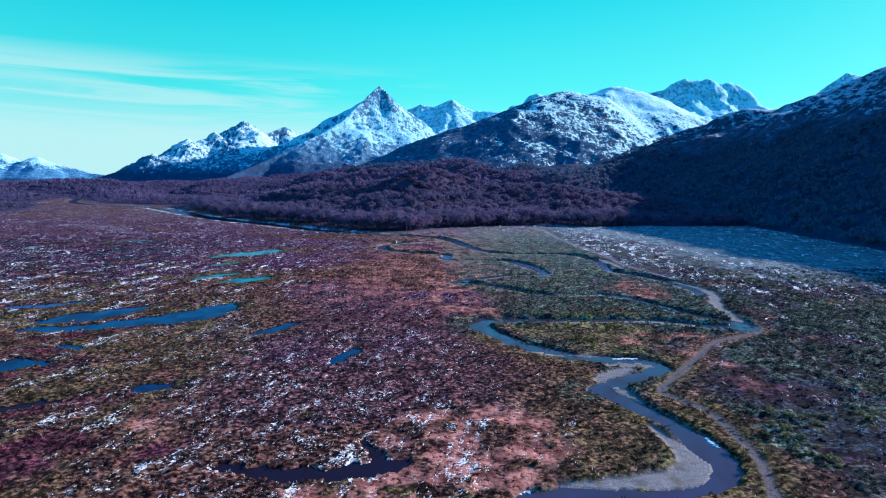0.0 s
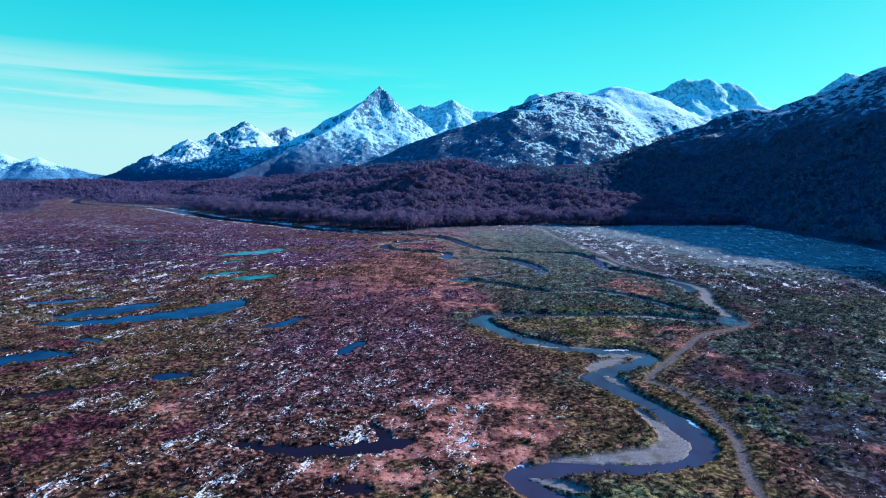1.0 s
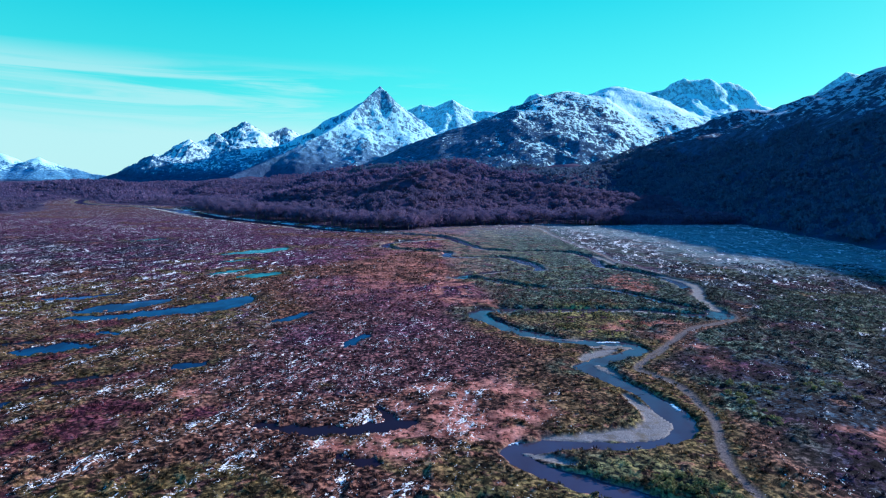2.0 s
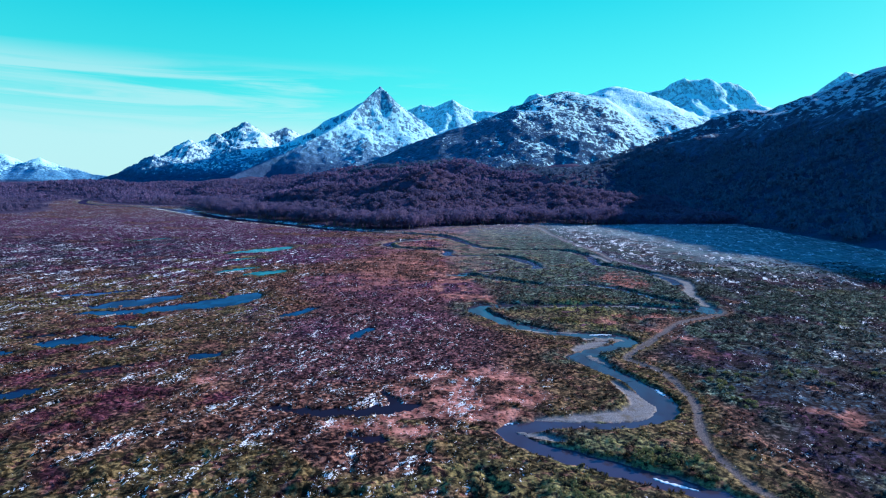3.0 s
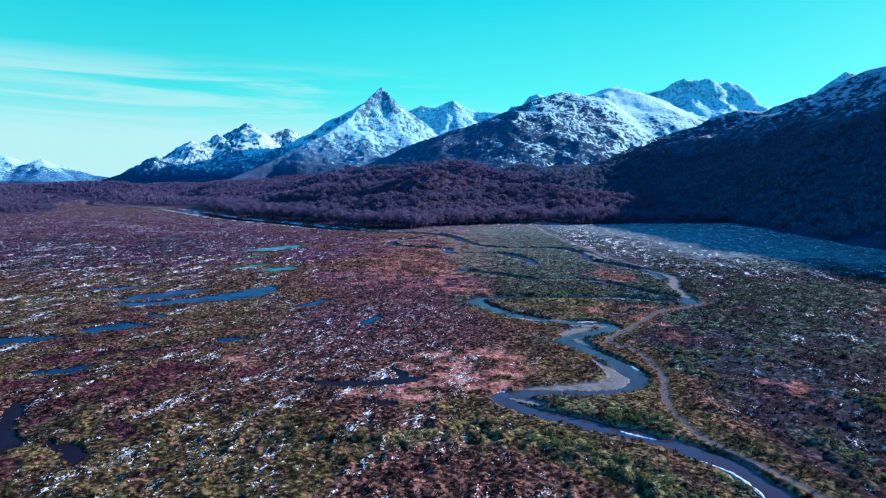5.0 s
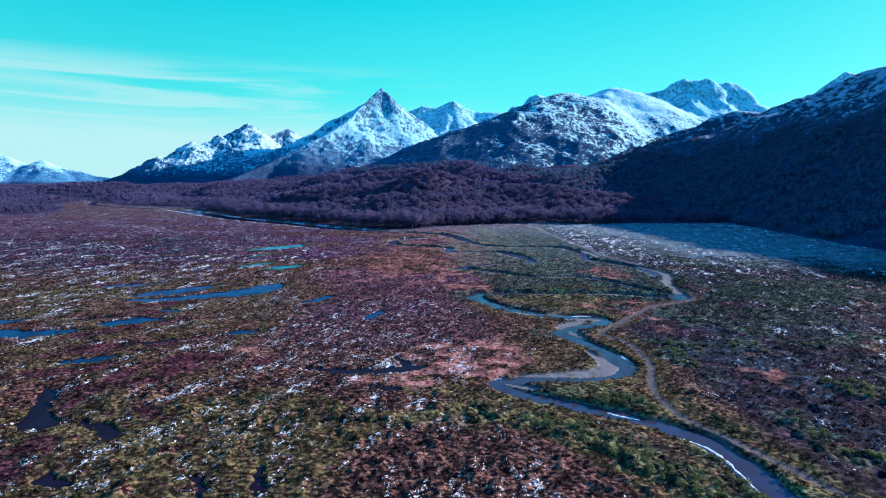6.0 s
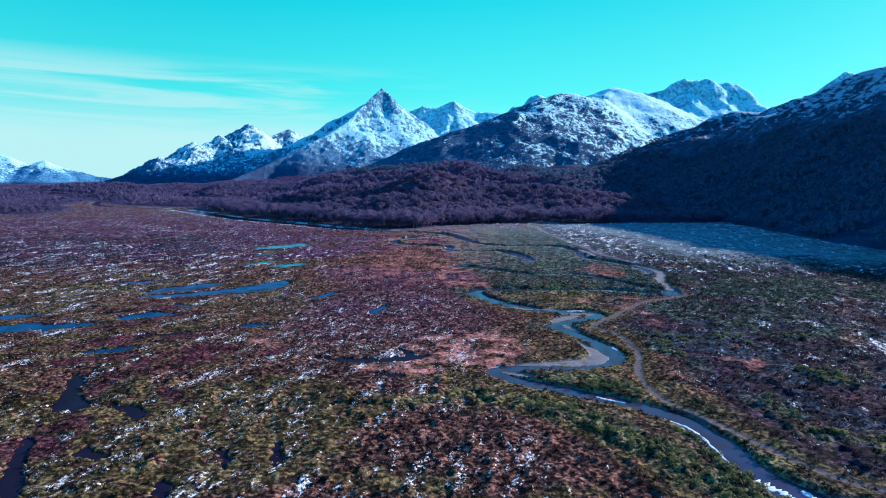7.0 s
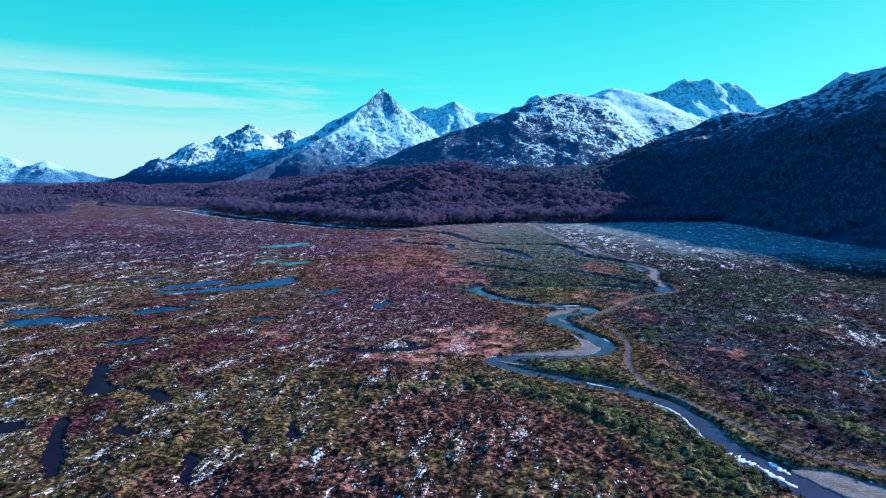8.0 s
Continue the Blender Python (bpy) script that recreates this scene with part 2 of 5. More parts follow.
BARS = [[(28, 76.2, 0.4), (29.2, 71.8, 1.1), (29.9, 68, 1.7), (29.8, 64.8, 2.2), (27, 61.8, 2.1), (22.6, 61, 1.5), (18.6, 60.6, 1.0), (13.4, 60.2, 0.4)], [(27.6, 91.6, 0.7), (28.9, 88.8, 1.4), (29.8, 85.2, 0.7)], [(30.4, 102.6, 0.7), (34.4, 103.4, 1.5), (37.8, 102.6, 0.7)],
        [(25.8, 94.6, 0.7), (29.8, 98.4, 1.3), (33.8, 100.8, 0.6)], [(9.6, 56, 0.3), (12.6, 54.7, 0.9), (15.6, 52.8, 0.3)], [(16.8, 110.8, 0.4), (23, 108.4, 1.1), (28.6, 108.2, 0.6)], [(25, 135.2, 0.5), (35.6, 135.2, 1.1), (49.4, 136.2, 1.2), (57.5, 133, 1.3)]]
FAR_BARS = [[(41.2, 13.4, 0.8), (43.4, 12.2, 2.0), (46, 8.6, 3.0), (48.6, 4.6, 3.2)], [(33.4, 169.6, 0.6), (40, 168.4, 1.0), (46, 169.6, 0.6)], [(-26, 300, 2.2), (-14, 312, 3.2), (-2, 322, 2.6)], [(-52, 290, 1.4), (-38, 283, 1.8)], [(69.6, 222, 0.8), (69.4, 236, 1.5), (68.4, 250, 1.2)]]
DITCH = [(-29.2, 37.1, 0.35), (-15.9, 39.1, 0.35), (-9, 38.7, 0.3), (-2.9, 40.1, 0.4), (1, 42.9, 0.5), (4.4, 44.9, 0.55), (5.1, 40.5, 0.5), (7.2, 39.3, 0.3)]
FOREST_EDGE = [(-2600, 1250), (-900, 1000), (-650, 945), (-516, 850), (-450, 760), (-370, 710), (-304, 698), (-236, 562), (-179, 487), (-132, 454), (-89, 416), (-59, 376), (-23, 372), (6, 414), (48, 438), (76, 454), (111, 438), (140, 448), (181, 456), (273, 472), (400, 500), (1500, 500)]
HILL_RIDGE = [(40, 1270, 6), (100, 1250, 20), (260, 1250, 50), (340, 1150, 76), (410, 1050, 98), (460, 950, 142), (480, 930, 148), (520, 900, 152), (570, 850, 180), (592, 800, 194), (630, 650, 218), (645, 450, 216), (640, 200, 206), (640, -100, 192), (640, -600, 160)]

river_line = np.vstack([smooth_line(line) for line in (LOWER_RIVER, MIDDLE_RIVER, UPPER_RIVER)])
channel_line, ditch_line = smooth_line(OLD_CHANNEL), smooth_line(DITCH, 2)
stream_line, arm_line, edge_line = smooth_line(FAR_STREAM), smooth_line(OLD_ARM), smooth_line(EDGE_RIVER)
track_line, track_far_line = smooth_line(TRACK, 2), smooth_line(TRACK_FAR, 2)
pond_lines, hole_lines, bar_lines = ([smooth_line(line, 2) for line in lines] for lines in (PONDS + WEST_PONDS + FAR_PONDS, BOG_HOLES + POOL + SHALLOWS, BARS + FAR_BARS))


def forest_depth(x, y):
    """Metres behind the forest's front edge."""
    e = np.array(FOREST_EDGE, float)
    wob = 9 * fbm(x / 45, y / 45, 2, 51)
    s = y - np.interp(x, e[:, 0], e[:, 1]) + wob
    clump = np.minimum(-360 - x - (y - 505) * 0.62 + 50 * fbm(x / 90, y / 60, 3, 53), y - 508 + 30 * fbm(x / 80, y / 80, 3, 54)) + wob
    return np.maximum(s, np.minimum(clump, 40))


def hill_height(x, y):
    best = np.full(np.shape(x), -30.0)
    r = np.array(HILL_RIDGE, float)
    bend = 26 * fbm(x / 160, y / 160, 3, 81)
    for a, b in zip(r[:-1], r[1:]):
        ab = b - a
        s = np.clip(((x - a[0]) * ab[0] + (y - a[1]) * ab[1]) / (ab[0] ** 2 + ab[1] ** 2), 0, 1)
        d = np.hypot(x - a[0] - s * ab[0], y - a[1] - s * ab[1]) + bend
        h = a[2] + s * ab[2]
        width = 330 + 0.35 * h
        best = np.maximum(best, np.where(d < width, h * np.clip(1 - np.maximum(d, 0) / width, 0, 1) ** 1.05, -0.1 * (d - width)))
    tall = smooth(20, 120, best)
    return best + tall * (10 * ridged(x / 120, y / 120, 4, 87) - 8) + 2.0 * fbm(x / 30, y / 30, 2, 88) * smooth(2, 20, best)


def land_height(x, y):
    """The valley floor and the low wooded rises, without small relief."""
    s = np.maximum(forest_depth(x, y), 0)
    side = np.interp(x / np.maximum(y, 50), [-1.2, -0.55, -0.3, -0.05, 0.1], [0.02, 0.06, 0.4, 1.0, 1.0])
    rise = 46 * side * (np.minimum(s, 1500) / 1000) ** 1.2
    roll = 46 * (0.25 + 0.75 * side) * smooth(30, 420, s) * (0.75 * fbm(x / 260, y / 150, 3, 61) + 0.30 * ridged(x / 320, y / 150, 2, 63) - 0.15)
    swell = 17 * (0.3 + 0.7 * side) * smooth(40, 200, s) * np.sin((s + 170 * fbm(x / 330, y / 330, 2, 64)) * 2 * math.pi / 310)
    roll = roll * (0.1 + 0.9 * smooth(-0.76, -0.6, x / np.maximum(y, 50)))
    rise = rise + 21 * np.exp(-((x + 690) / 150) ** 2 - ((y - 1120) / 150) ** 2)
    return rise + roll + swell + 0.35 * fbm(x / 40, y / 40, 2, 62) * (y < 600)


def wet_shapes(x, y):
    """Metres outside the streams, outside ponds and holes, outside gravel bars."""
    wx, wy = x + 0.9 * fbm(x / 4, y / 4, 2, 11), y + 0.9 * fbm(x / 4, y / 4, 2, 12)
    stream = np.minimum(line_distance(wx, wy, river_line), line_distance(wx, wy, stream_line))
    for line in (edge_line, channel_line):
        stream = np.minimum(stream, line_distance(wx, wy, line))
    pond = np.full(x.shape, 1e9)
    big = x + 2.0 * fbm(x / 6, y / 6, 4, 15, 0.65), y + 3.2 * fbm(x / 6, y / 8, 4, 16, 0.65)
    for line in pond_lines:
        pond = np.minimum(pond, line_distance(*big, line, 20.0) - 0.18 * line[:, 2].max() - 0.15)
    small = x + 1.1 * fbm(x / 2.2, y / 2.2, 3, 17, 0.6), y + 1.3 * fbm(x / 2.2, y / 2.2, 3, 18, 0.6)
    for line in hole_lines:
        pond = np.minimum(pond, line_distance(*small, line, 20.0) + 0.12)
    bar = line_distance(wx, wy, arm_line, 20.0)
    for line in bar_lines:
        bar = np.minimum(bar, line_distance(x + 0.8 * fbm(x / 5, y / 5, 3, 13), y + 0.8 * fbm(x / 5, y / 5, 3, 14), line, 20.0))
    return stream, pond, bar


def cover(x, y, stream, pond, bar):
    """Shares of ground cover: gravel, track, bare peat, green scrub; sedge, snow, heath, wood; frost, red moss, verge,
    crowberry with far-bank shade.
    """
    n1, n2, n3 = fbm(x / 14, y / 14, 4, 21), fbm(x / 5, y / 5, 3, 22), fbm(x / 45, y / 45, 3, 23)
    track = np.minimum(line_distance(x, y, track_line), line_distance(x, y, track_far_line)) + 0.12 + 0.4 * n2
    t, verge = smooth(0.35, -0.2, track) * (1 - 0.55 * smooth(-0.55, -0.75, track) * smooth(-0.2, 0.1, n1)), smooth(3.4, 0.6, track + 2 * n1)
    gravel = np.maximum(smooth(0.4, -0.2, bar), smooth(0.3, -0.2, stream + 0.5 * n2))
    # pale dry fringe along the far banks
    beyond = far_bank(x, y, stream)
    gravel = np.maximum(gravel, 0.8 * (1 - beyond) * smooth(3.4, 1.8, stream) * smooth(0.2, 0.7, stream) * smooth(115, 140, y) * smooth(430, 380, y) * smooth(-0.2, 0.15, n1 + 0.4 * n2))
    # the far path is pale with trodden frost and gravel
    gravel = np.maximum(gravel, 0.9 * smooth(0.7, -0.3, line_distance(x, y, track_far_line) + 0.4 * n2))
    peat = np.zeros(x.shape)
    for o in ((4, 70, 13, 11, 40), (3, 60, 9, 4, 0), (-9, 58.6, 8, 2.2, 10), (56.5, 60, 3.2, 5, 20), (48, 104, 2, 9, 20), (46, 121, 9, 3, 0), (-3, 190, 36, 8, 105), (4, 152, 20, 5, 120), (-38, 76, 3, 7, 10), (-24, 60, 4, 2, 0), (60, 178, 8, 14, 0)):
        peat = np.maximum(peat, smooth(2.2, -2.0, oval(x + 7 * n1, y + 9 * n1, *o)) * smooth(-0.25, 0.12, n2 + 0.5 * n1))
    rusty = smooth(50, 5, np.abs(x + 14 - 0.05 * (y - 180))) * smooth(120, 170, y) * smooth(430, 340, y) * smooth(-0.3, 0.2, n1 + 0.4 * n2)
    peat = np.maximum(peat, 0.62 * rusty)
    # scrub stands along the streams and over the flats between their bends
    flats = smooth(3, 9, x - np.interp(y, [0, 60, 100, 130, 150, 190, 240, 300, 420], [40, 37, 30, 6, 8, 0, -6, -8, 20])) * smooth(440, 330, y) * smooth(104, 128, y)
    bank = smooth(9, 2, stream) * smooth(-0.3, 0.2, n1 + 0.5 * n3) * (1 - 0.8 * smooth(16, 9, x) * smooth(75, 65, y))
    right = np.zeros(x.shape)
    for o in ((44, 72, 4.5, 15, 0), (112, 140, 34, 22, 20), (84, 46, 13, 8, 25), (62, 22, 9, 5, -40), (58, 108, 9, 12, 30), (84, 82, 8, 6, 0)):
        right = np.maximum(right, smooth(3.0, -3.0, oval(x + 12 * n1, y + 12 * n1, *o)))
    right = right * smooth(-0.3, 0.05, n1 + 0.5 * n2 + 0.1)
    right = np.maximum(right, 0.7 * smooth(0.05, 0.2, fbm(x / 16, y / 24, 4, 25)) * smooth(44, 50, x) * smooth(340, 240, y))
    right = np.maximum(right, smooth(2, -2, oval(x + 5 * n1, y + 5 * n1, 25, 49, 11, 4.5, -25)))
    lane = x - np.interp(y, [-20, 5, 10, 17, 25, 32, 37, 45, 54], [32, 30, 30, 29, 25.5, 21, 15.5, 10, 1]) + 2 * n1
    band = smooth(5.5, 2.0, np.abs(lane - 0.5)) * smooth(46, 38, y)
    green = np.clip(np.maximum.reduce([flats * smooth(-0.5, 0.0, n1 + 0.2) * (x < 75), bank * 0.9, right, band]), 0, 1) * smooth(-0.55, -0.2, n2) * (1 - 0.85 * verge)
    green = green * (1 - 0.65 * smooth(2, -3, oval(x + 6 * n1, y + 5 * n1, 30, 126, 20, 6, -3)))
    middle = np.maximum(smooth(62, 80, y + 12 * n1) * smooth(-55, -30, x + 8 * n1) * smooth(24, 8, x), smooth(190, 250, y) * smooth(0, -30, x))
    sedge = np.maximum(smooth(0.10, 0.30, n3 + 0.4 * n1 + 0.34 * smooth(70, 30, y) * smooth(40, 15, x) - 0.5 * middle), smooth(9, 2, stream) * smooth(0.1, -0.25, n1))
    sedge = np.maximum(sedge, 0.68 * smooth(-24, -48, x + 8 * n1) * smooth(175, 135, y) * smooth(-0.34, 0.02, n1 + 0.4 * n2))
    sedge = np.maximum(sedge, 0.9 * verge)
    sedge = np.maximum(sedge, 0.8 * band)
    soak = smooth(3.0, 0.8, line_distance(x, y, ditch_line, 8.0) + 1.5 * n1) * smooth(-12, -2, x)
    green = np.maximum(green, 0.4 * soak)
    sedge = np.maximum(sedge, smooth(2.6, 0.8, line_distance(x, y, ditch_line, 8.0) + n1))
    sedge = np.maximum(sedge, 0.75 * smooth(12, 6, np.abs(x - 30 + 0.35 * (y - 50))) * smooth(20, 34, y) * smooth(100, 60, y))
    sedge = np.maximum(sedge, smooth(2.6, 1.0, np.abs(lane + 5.0)) * smooth(56, 48, y))
    sedge = np.maximum(sedge, smooth(2, -2, oval(x + 6 * n1, y + 6 * n1, 46, 24, 9, 4, -50)))
    sedge = np.maximum(sedge, smooth(3, -2, oval(x + 5 * n1, y + 5 * n1, 10, 45, 15, 4.5, -35)))
    sedge = np.maximum(sedge, smooth(10, 1, pond) * smooth(-0.25, 0.2, n1) * (x < -40))
    sedge = np.maximum(sedge, 0.8 * smooth(3, -3, oval(x + 6 * n1, y + 5 * n1, 30, 127, 19, 5, -3)))
    sedge = np.maximum(sedge * (1 - smooth(44, 52, x) * smooth(60, 80, y)), 0.7 * smooth(2, -2, oval(x + 4 * n1, y + 4 * n1, 25, 49, 11, 4.5, -25)))
    sedge = sedge * (1 - 0.65 * smooth(44, 49, x) * smooth(24, 34, y)) * (1 - 0.65 * smooth(136, 150, y) * flats)
    along, across = 0.27 * x + 0.963 * y, 0.963 * x - 0.27 * y
    streaks = fbm(across / 4.6, along / 17, 3, 24)
    near = smooth(62, 30, y) * smooth(34, 22, x + 0.25 * y)
    snow = 0.42 - 0.04 * middle + (0.62 - 0.2 * near) * (1 - 0.6 * middle) * streaks + 0.2 * n3 + 0.01 * near - 0.25 * smooth(50, 10, np.abs(x - 45)) * smooth(320, 200, y) - 0.04 * smooth(60, 80, x) * smooth(240, 160, y)
    snow = snow + 0.14 * smooth(50, 100, x) * smooth(190, 300, y) - 0.2 * smooth(100, 200, y) * smooth(-60, -20, x) * smooth(40, 10, x)
    for o in ((18, 75, 4.5, 1.6, 70), (-3, 78, 7, 3, 60), (3, 72, 5, 3, 40), (-54, 78, 8, 1.4, 35), (-37, 70, 5, 2, 60), (-63, 139, 2, 1, 40), (-53, 143, 3, 1.4, 50)):
        snow = np.maximum(snow, 0.52 * smooth(1.6, -1.0, oval(x + 4 * n1, y + 4 * n1, *o)))
    sedge = np.maximum(sedge, 0.3 * smooth(450, 500, y + 20 * n1) * smooth(-60, -110, x) * smooth(-0.15, 0.15, n3 + n1))
    snow = snow + 0.07 * smooth(32, 18, y) * smooth(24, 16, x) * smooth(-12, -2, x)
    snow = np.clip(snow - 0.5 * green * (x > 0) - 0.1 * sedge, 0, 1)
    frost = smooth(85, 135, x + 14 * n1 + 0.06 * (y - 300)) * smooth(170, 230, y) + smooth(60, 100, x) * smooth(395, 440, y + 10 * n1)
    frost = np.clip(frost + 0.08 * flats * smooth(135, 200, y) * (x < 95), 0, 1)
    frost = np.clip(frost + 0.36 * smooth(300, 390, y + 25 * n1) * smooth(-60, -10, x), 0, 1)
    # frost thins towards the hill, painting its deeper shade onto the flats
    frost = frost * smooth(10, 0, forest_depth(x, y)) * (1 - 0.6 * smooth(150, 270, x + 20 * n1))
    snow = snow * (1 - 0.35 * frost)
    icy = smooth(16, 3, line_distance(x, y, edge_line)) * smooth(340, 380, y)
    snow = np.maximum(snow, icy * 0.9 * smooth(-420, -300, x) * smooth(-0.3, 0.15, n1)) * smooth(20, 0, forest_depth(x, y))
    heath = np.clip(0.25 + 1.2 * n3 + 0.6 * n1 + 0.3 * smooth(100, 220, y) + 0.4 * smooth(-30, -90, x) * smooth(160, 240, y), 0, 1)
    heath = np.clip(heath + 0.3 * smooth(50, 80, x) * smooth(220, 150, y), 0, 1)
    inner = middle * smooth(190, 150, y)
    heath = heath * (1 - 0.8 * inner) + 0.62 * 0.8 * inner
    moss = np.zeros(x.shape)
    for o in ((-49, 61, 11, 6, 60), (-63, 75, 14, 2.6, 25), (-57, 46, 5, 3, -58), (-50, 28, 4, 6, 20), (-72, 90, 8, 3, 40), (-43, 41, 4, 2, 0), (-66, 60, 9, 3, 30), (-74, 118, 10, 3, 35), (-34, 66, 4, 1.8, 40), (-80, 104, 9, 3, 10)):
        moss = np.maximum(moss, smooth(1.8, -1.0, oval(x + 6 * n1, y + 7 * n1, *o)) * smooth(-0.35, -0.05, n2))
    heath = np.maximum(heath * (0.45 + 0.55 * smooth(40, 130, y)), 0.48 * inner)
    heath = heath * (1 - 0.3 * smooth(450, 500, y + 20 * n1) * smooth(-30, -80, x))
    snow = np.clip(snow - 0.3 * moss, 0, 1)
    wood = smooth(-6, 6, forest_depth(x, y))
    # dark crowberry heath covers the ground beyond the track
    crow_shade = smooth(40, 45, x + 3 * n1 - 0.10 * np.maximum(y - 90, 0)) * smooth(470, 430, y) * smooth(-0.62, -0.35, n1 + 0.6 * n2) * (1 - verge)
    crow_shade = np.maximum(crow_shade, 0.8 * smooth(-85, -125, x + 12 * n1) * smooth(150, 190, y) * smooth(340, 270, y) * smooth(-0.3, 0.1, n1 + 0.5 * n2))
    # shade on the far banks painted with the same dark share
    crow_shade = np.maximum(crow_shade, beyond * smooth(2.2, 1.2, stream + 0.8 * n2) * smooth(95, 125, y))
    return np.stack((gravel, t, peat, green), -1), np.stack((sedge, snow, heath, wood), -1), np.stack((frost, moss, verge, crow_shade), -1)


WATER_POND = -0.14


def river_level(y):
    """The river lies deep between its banks near by and brim-full higher up."""
    return -0.42 + 0.25 * smooth(85, 140, np.asarray(y, float))


def far_bank(x, y, stream):
    """1 on the bank beyond the water, 0 on the hither one."""
    out = np.zeros(x.shape)
    k = np.flatnonzero((stream < 9) & (y > 90) & (y < 440))
    wx, wy = x[k] + 0.9 * fbm(x[k] / 4, y[k] / 4, 2, 11), y[k] + 0.9 * fbm(x[k] / 4, y[k] / 4, 2, 12)
    south = np.minimum.reduce([line_distance(wx, wy - 1.2, line) for line in (river_line, stream_line, edge_line, channel_line)])
    out[k] = smooth(-0.2, 0.5, stream[k] - south)
    return out


def ground_height(x, y, shapes=None, relief=None):
    stream, pond, bar = shapes if shapes is not None else wet_shapes(x, y)
    z = land_height(x, y)
    near = smooth(420, 120, y)
    lumps = 0.16 + 0.30 * np.abs(perlin(x / 1.7, y / 1.7, 31)) + 0.22 * perlin(x / 0.8, y / 0.8, 32) * near + 0.35 * np.maximum(0, fbm(x / 6, y / 6, 2, 33))
    lumps = lumps + 1.2 * np.maximum(0, perlin(x / 3.4, y / 4.4, 36) - 0.05) * smooth(60, 190, y)
    lumps = lumps + 0.75 * np.maximum(0, perlin(x / 2.1, y / 2.6, 39)) * smooth(75, 45, y) + 0.7 * np.maximum(0, perlin(x / 3.0, y / 2.4, 40)) * smooth(44, 50, x) * smooth(240, 200, y)
    lumps = np.maximum(lumps, 0.02)
    if relief is not None:
        lumps = lumps * relief
    lumps = lumps * smooth(0.0, 1.2, stream) * smooth(0.0, 1.0, pond)
    z = z + lumps
    z = z + 0.5 * far_bank(x, y, stream) * smooth(0.6, 1.3, stream) * smooth(8, 3, stream) * smooth(110, 150, y) * smooth(430, 380, y) * smooth(-0.5, 0.1, fbm(x / 11, y / 11, 2, 37))
    level = np.maximum(smooth(0.3, 6.0, np.minimum(stream, pond)), smooth(100, 130, y) * smooth(430, 380, y) * smooth(0.0, 1.0, stream) * smooth(0, 6, pond))
    brim = np.where(pond < stream, np.clip(z, 0.02, 0.06), np.minimum(z, 0.12))
    z = z * level + brim * (1 - level)
    ditch = line_distance(x, y, ditch_line, 8.0) + 0.4 * fbm(x / 2, y / 2, 2, 38)
    z = z + 0.18 * smooth(2.2, 0.9, ditch) * smooth(0.3, 0.8, ditch) - 0.38 * smooth(0.4, -0.2, ditch)
    low = river_level(y) + 0.09 + 0.10 * fbm(x / 3, y / 3, 3, 35)
    z = np.where(bar < 0.8, z + (low - z) * smooth(0.8, -0.1, bar), z)
    z = z + (-0.85 - z) * smooth(1.0, -0.5, stream)
    z = z + (-0.75 - z) * smooth(0.5, -0.25, pond)
    # gravel bars lie in the bends and rise just out of the water
    return np.where(bar < 0, np.maximum(z, low - 0.9 * smooth(-0.9, -2.0, stream)), z)


# ---- materials ----
def material(name):
    m = bpy.data.materials.new(name)
    m.use_nodes = True
    return m, Nodes(m.node_tree)


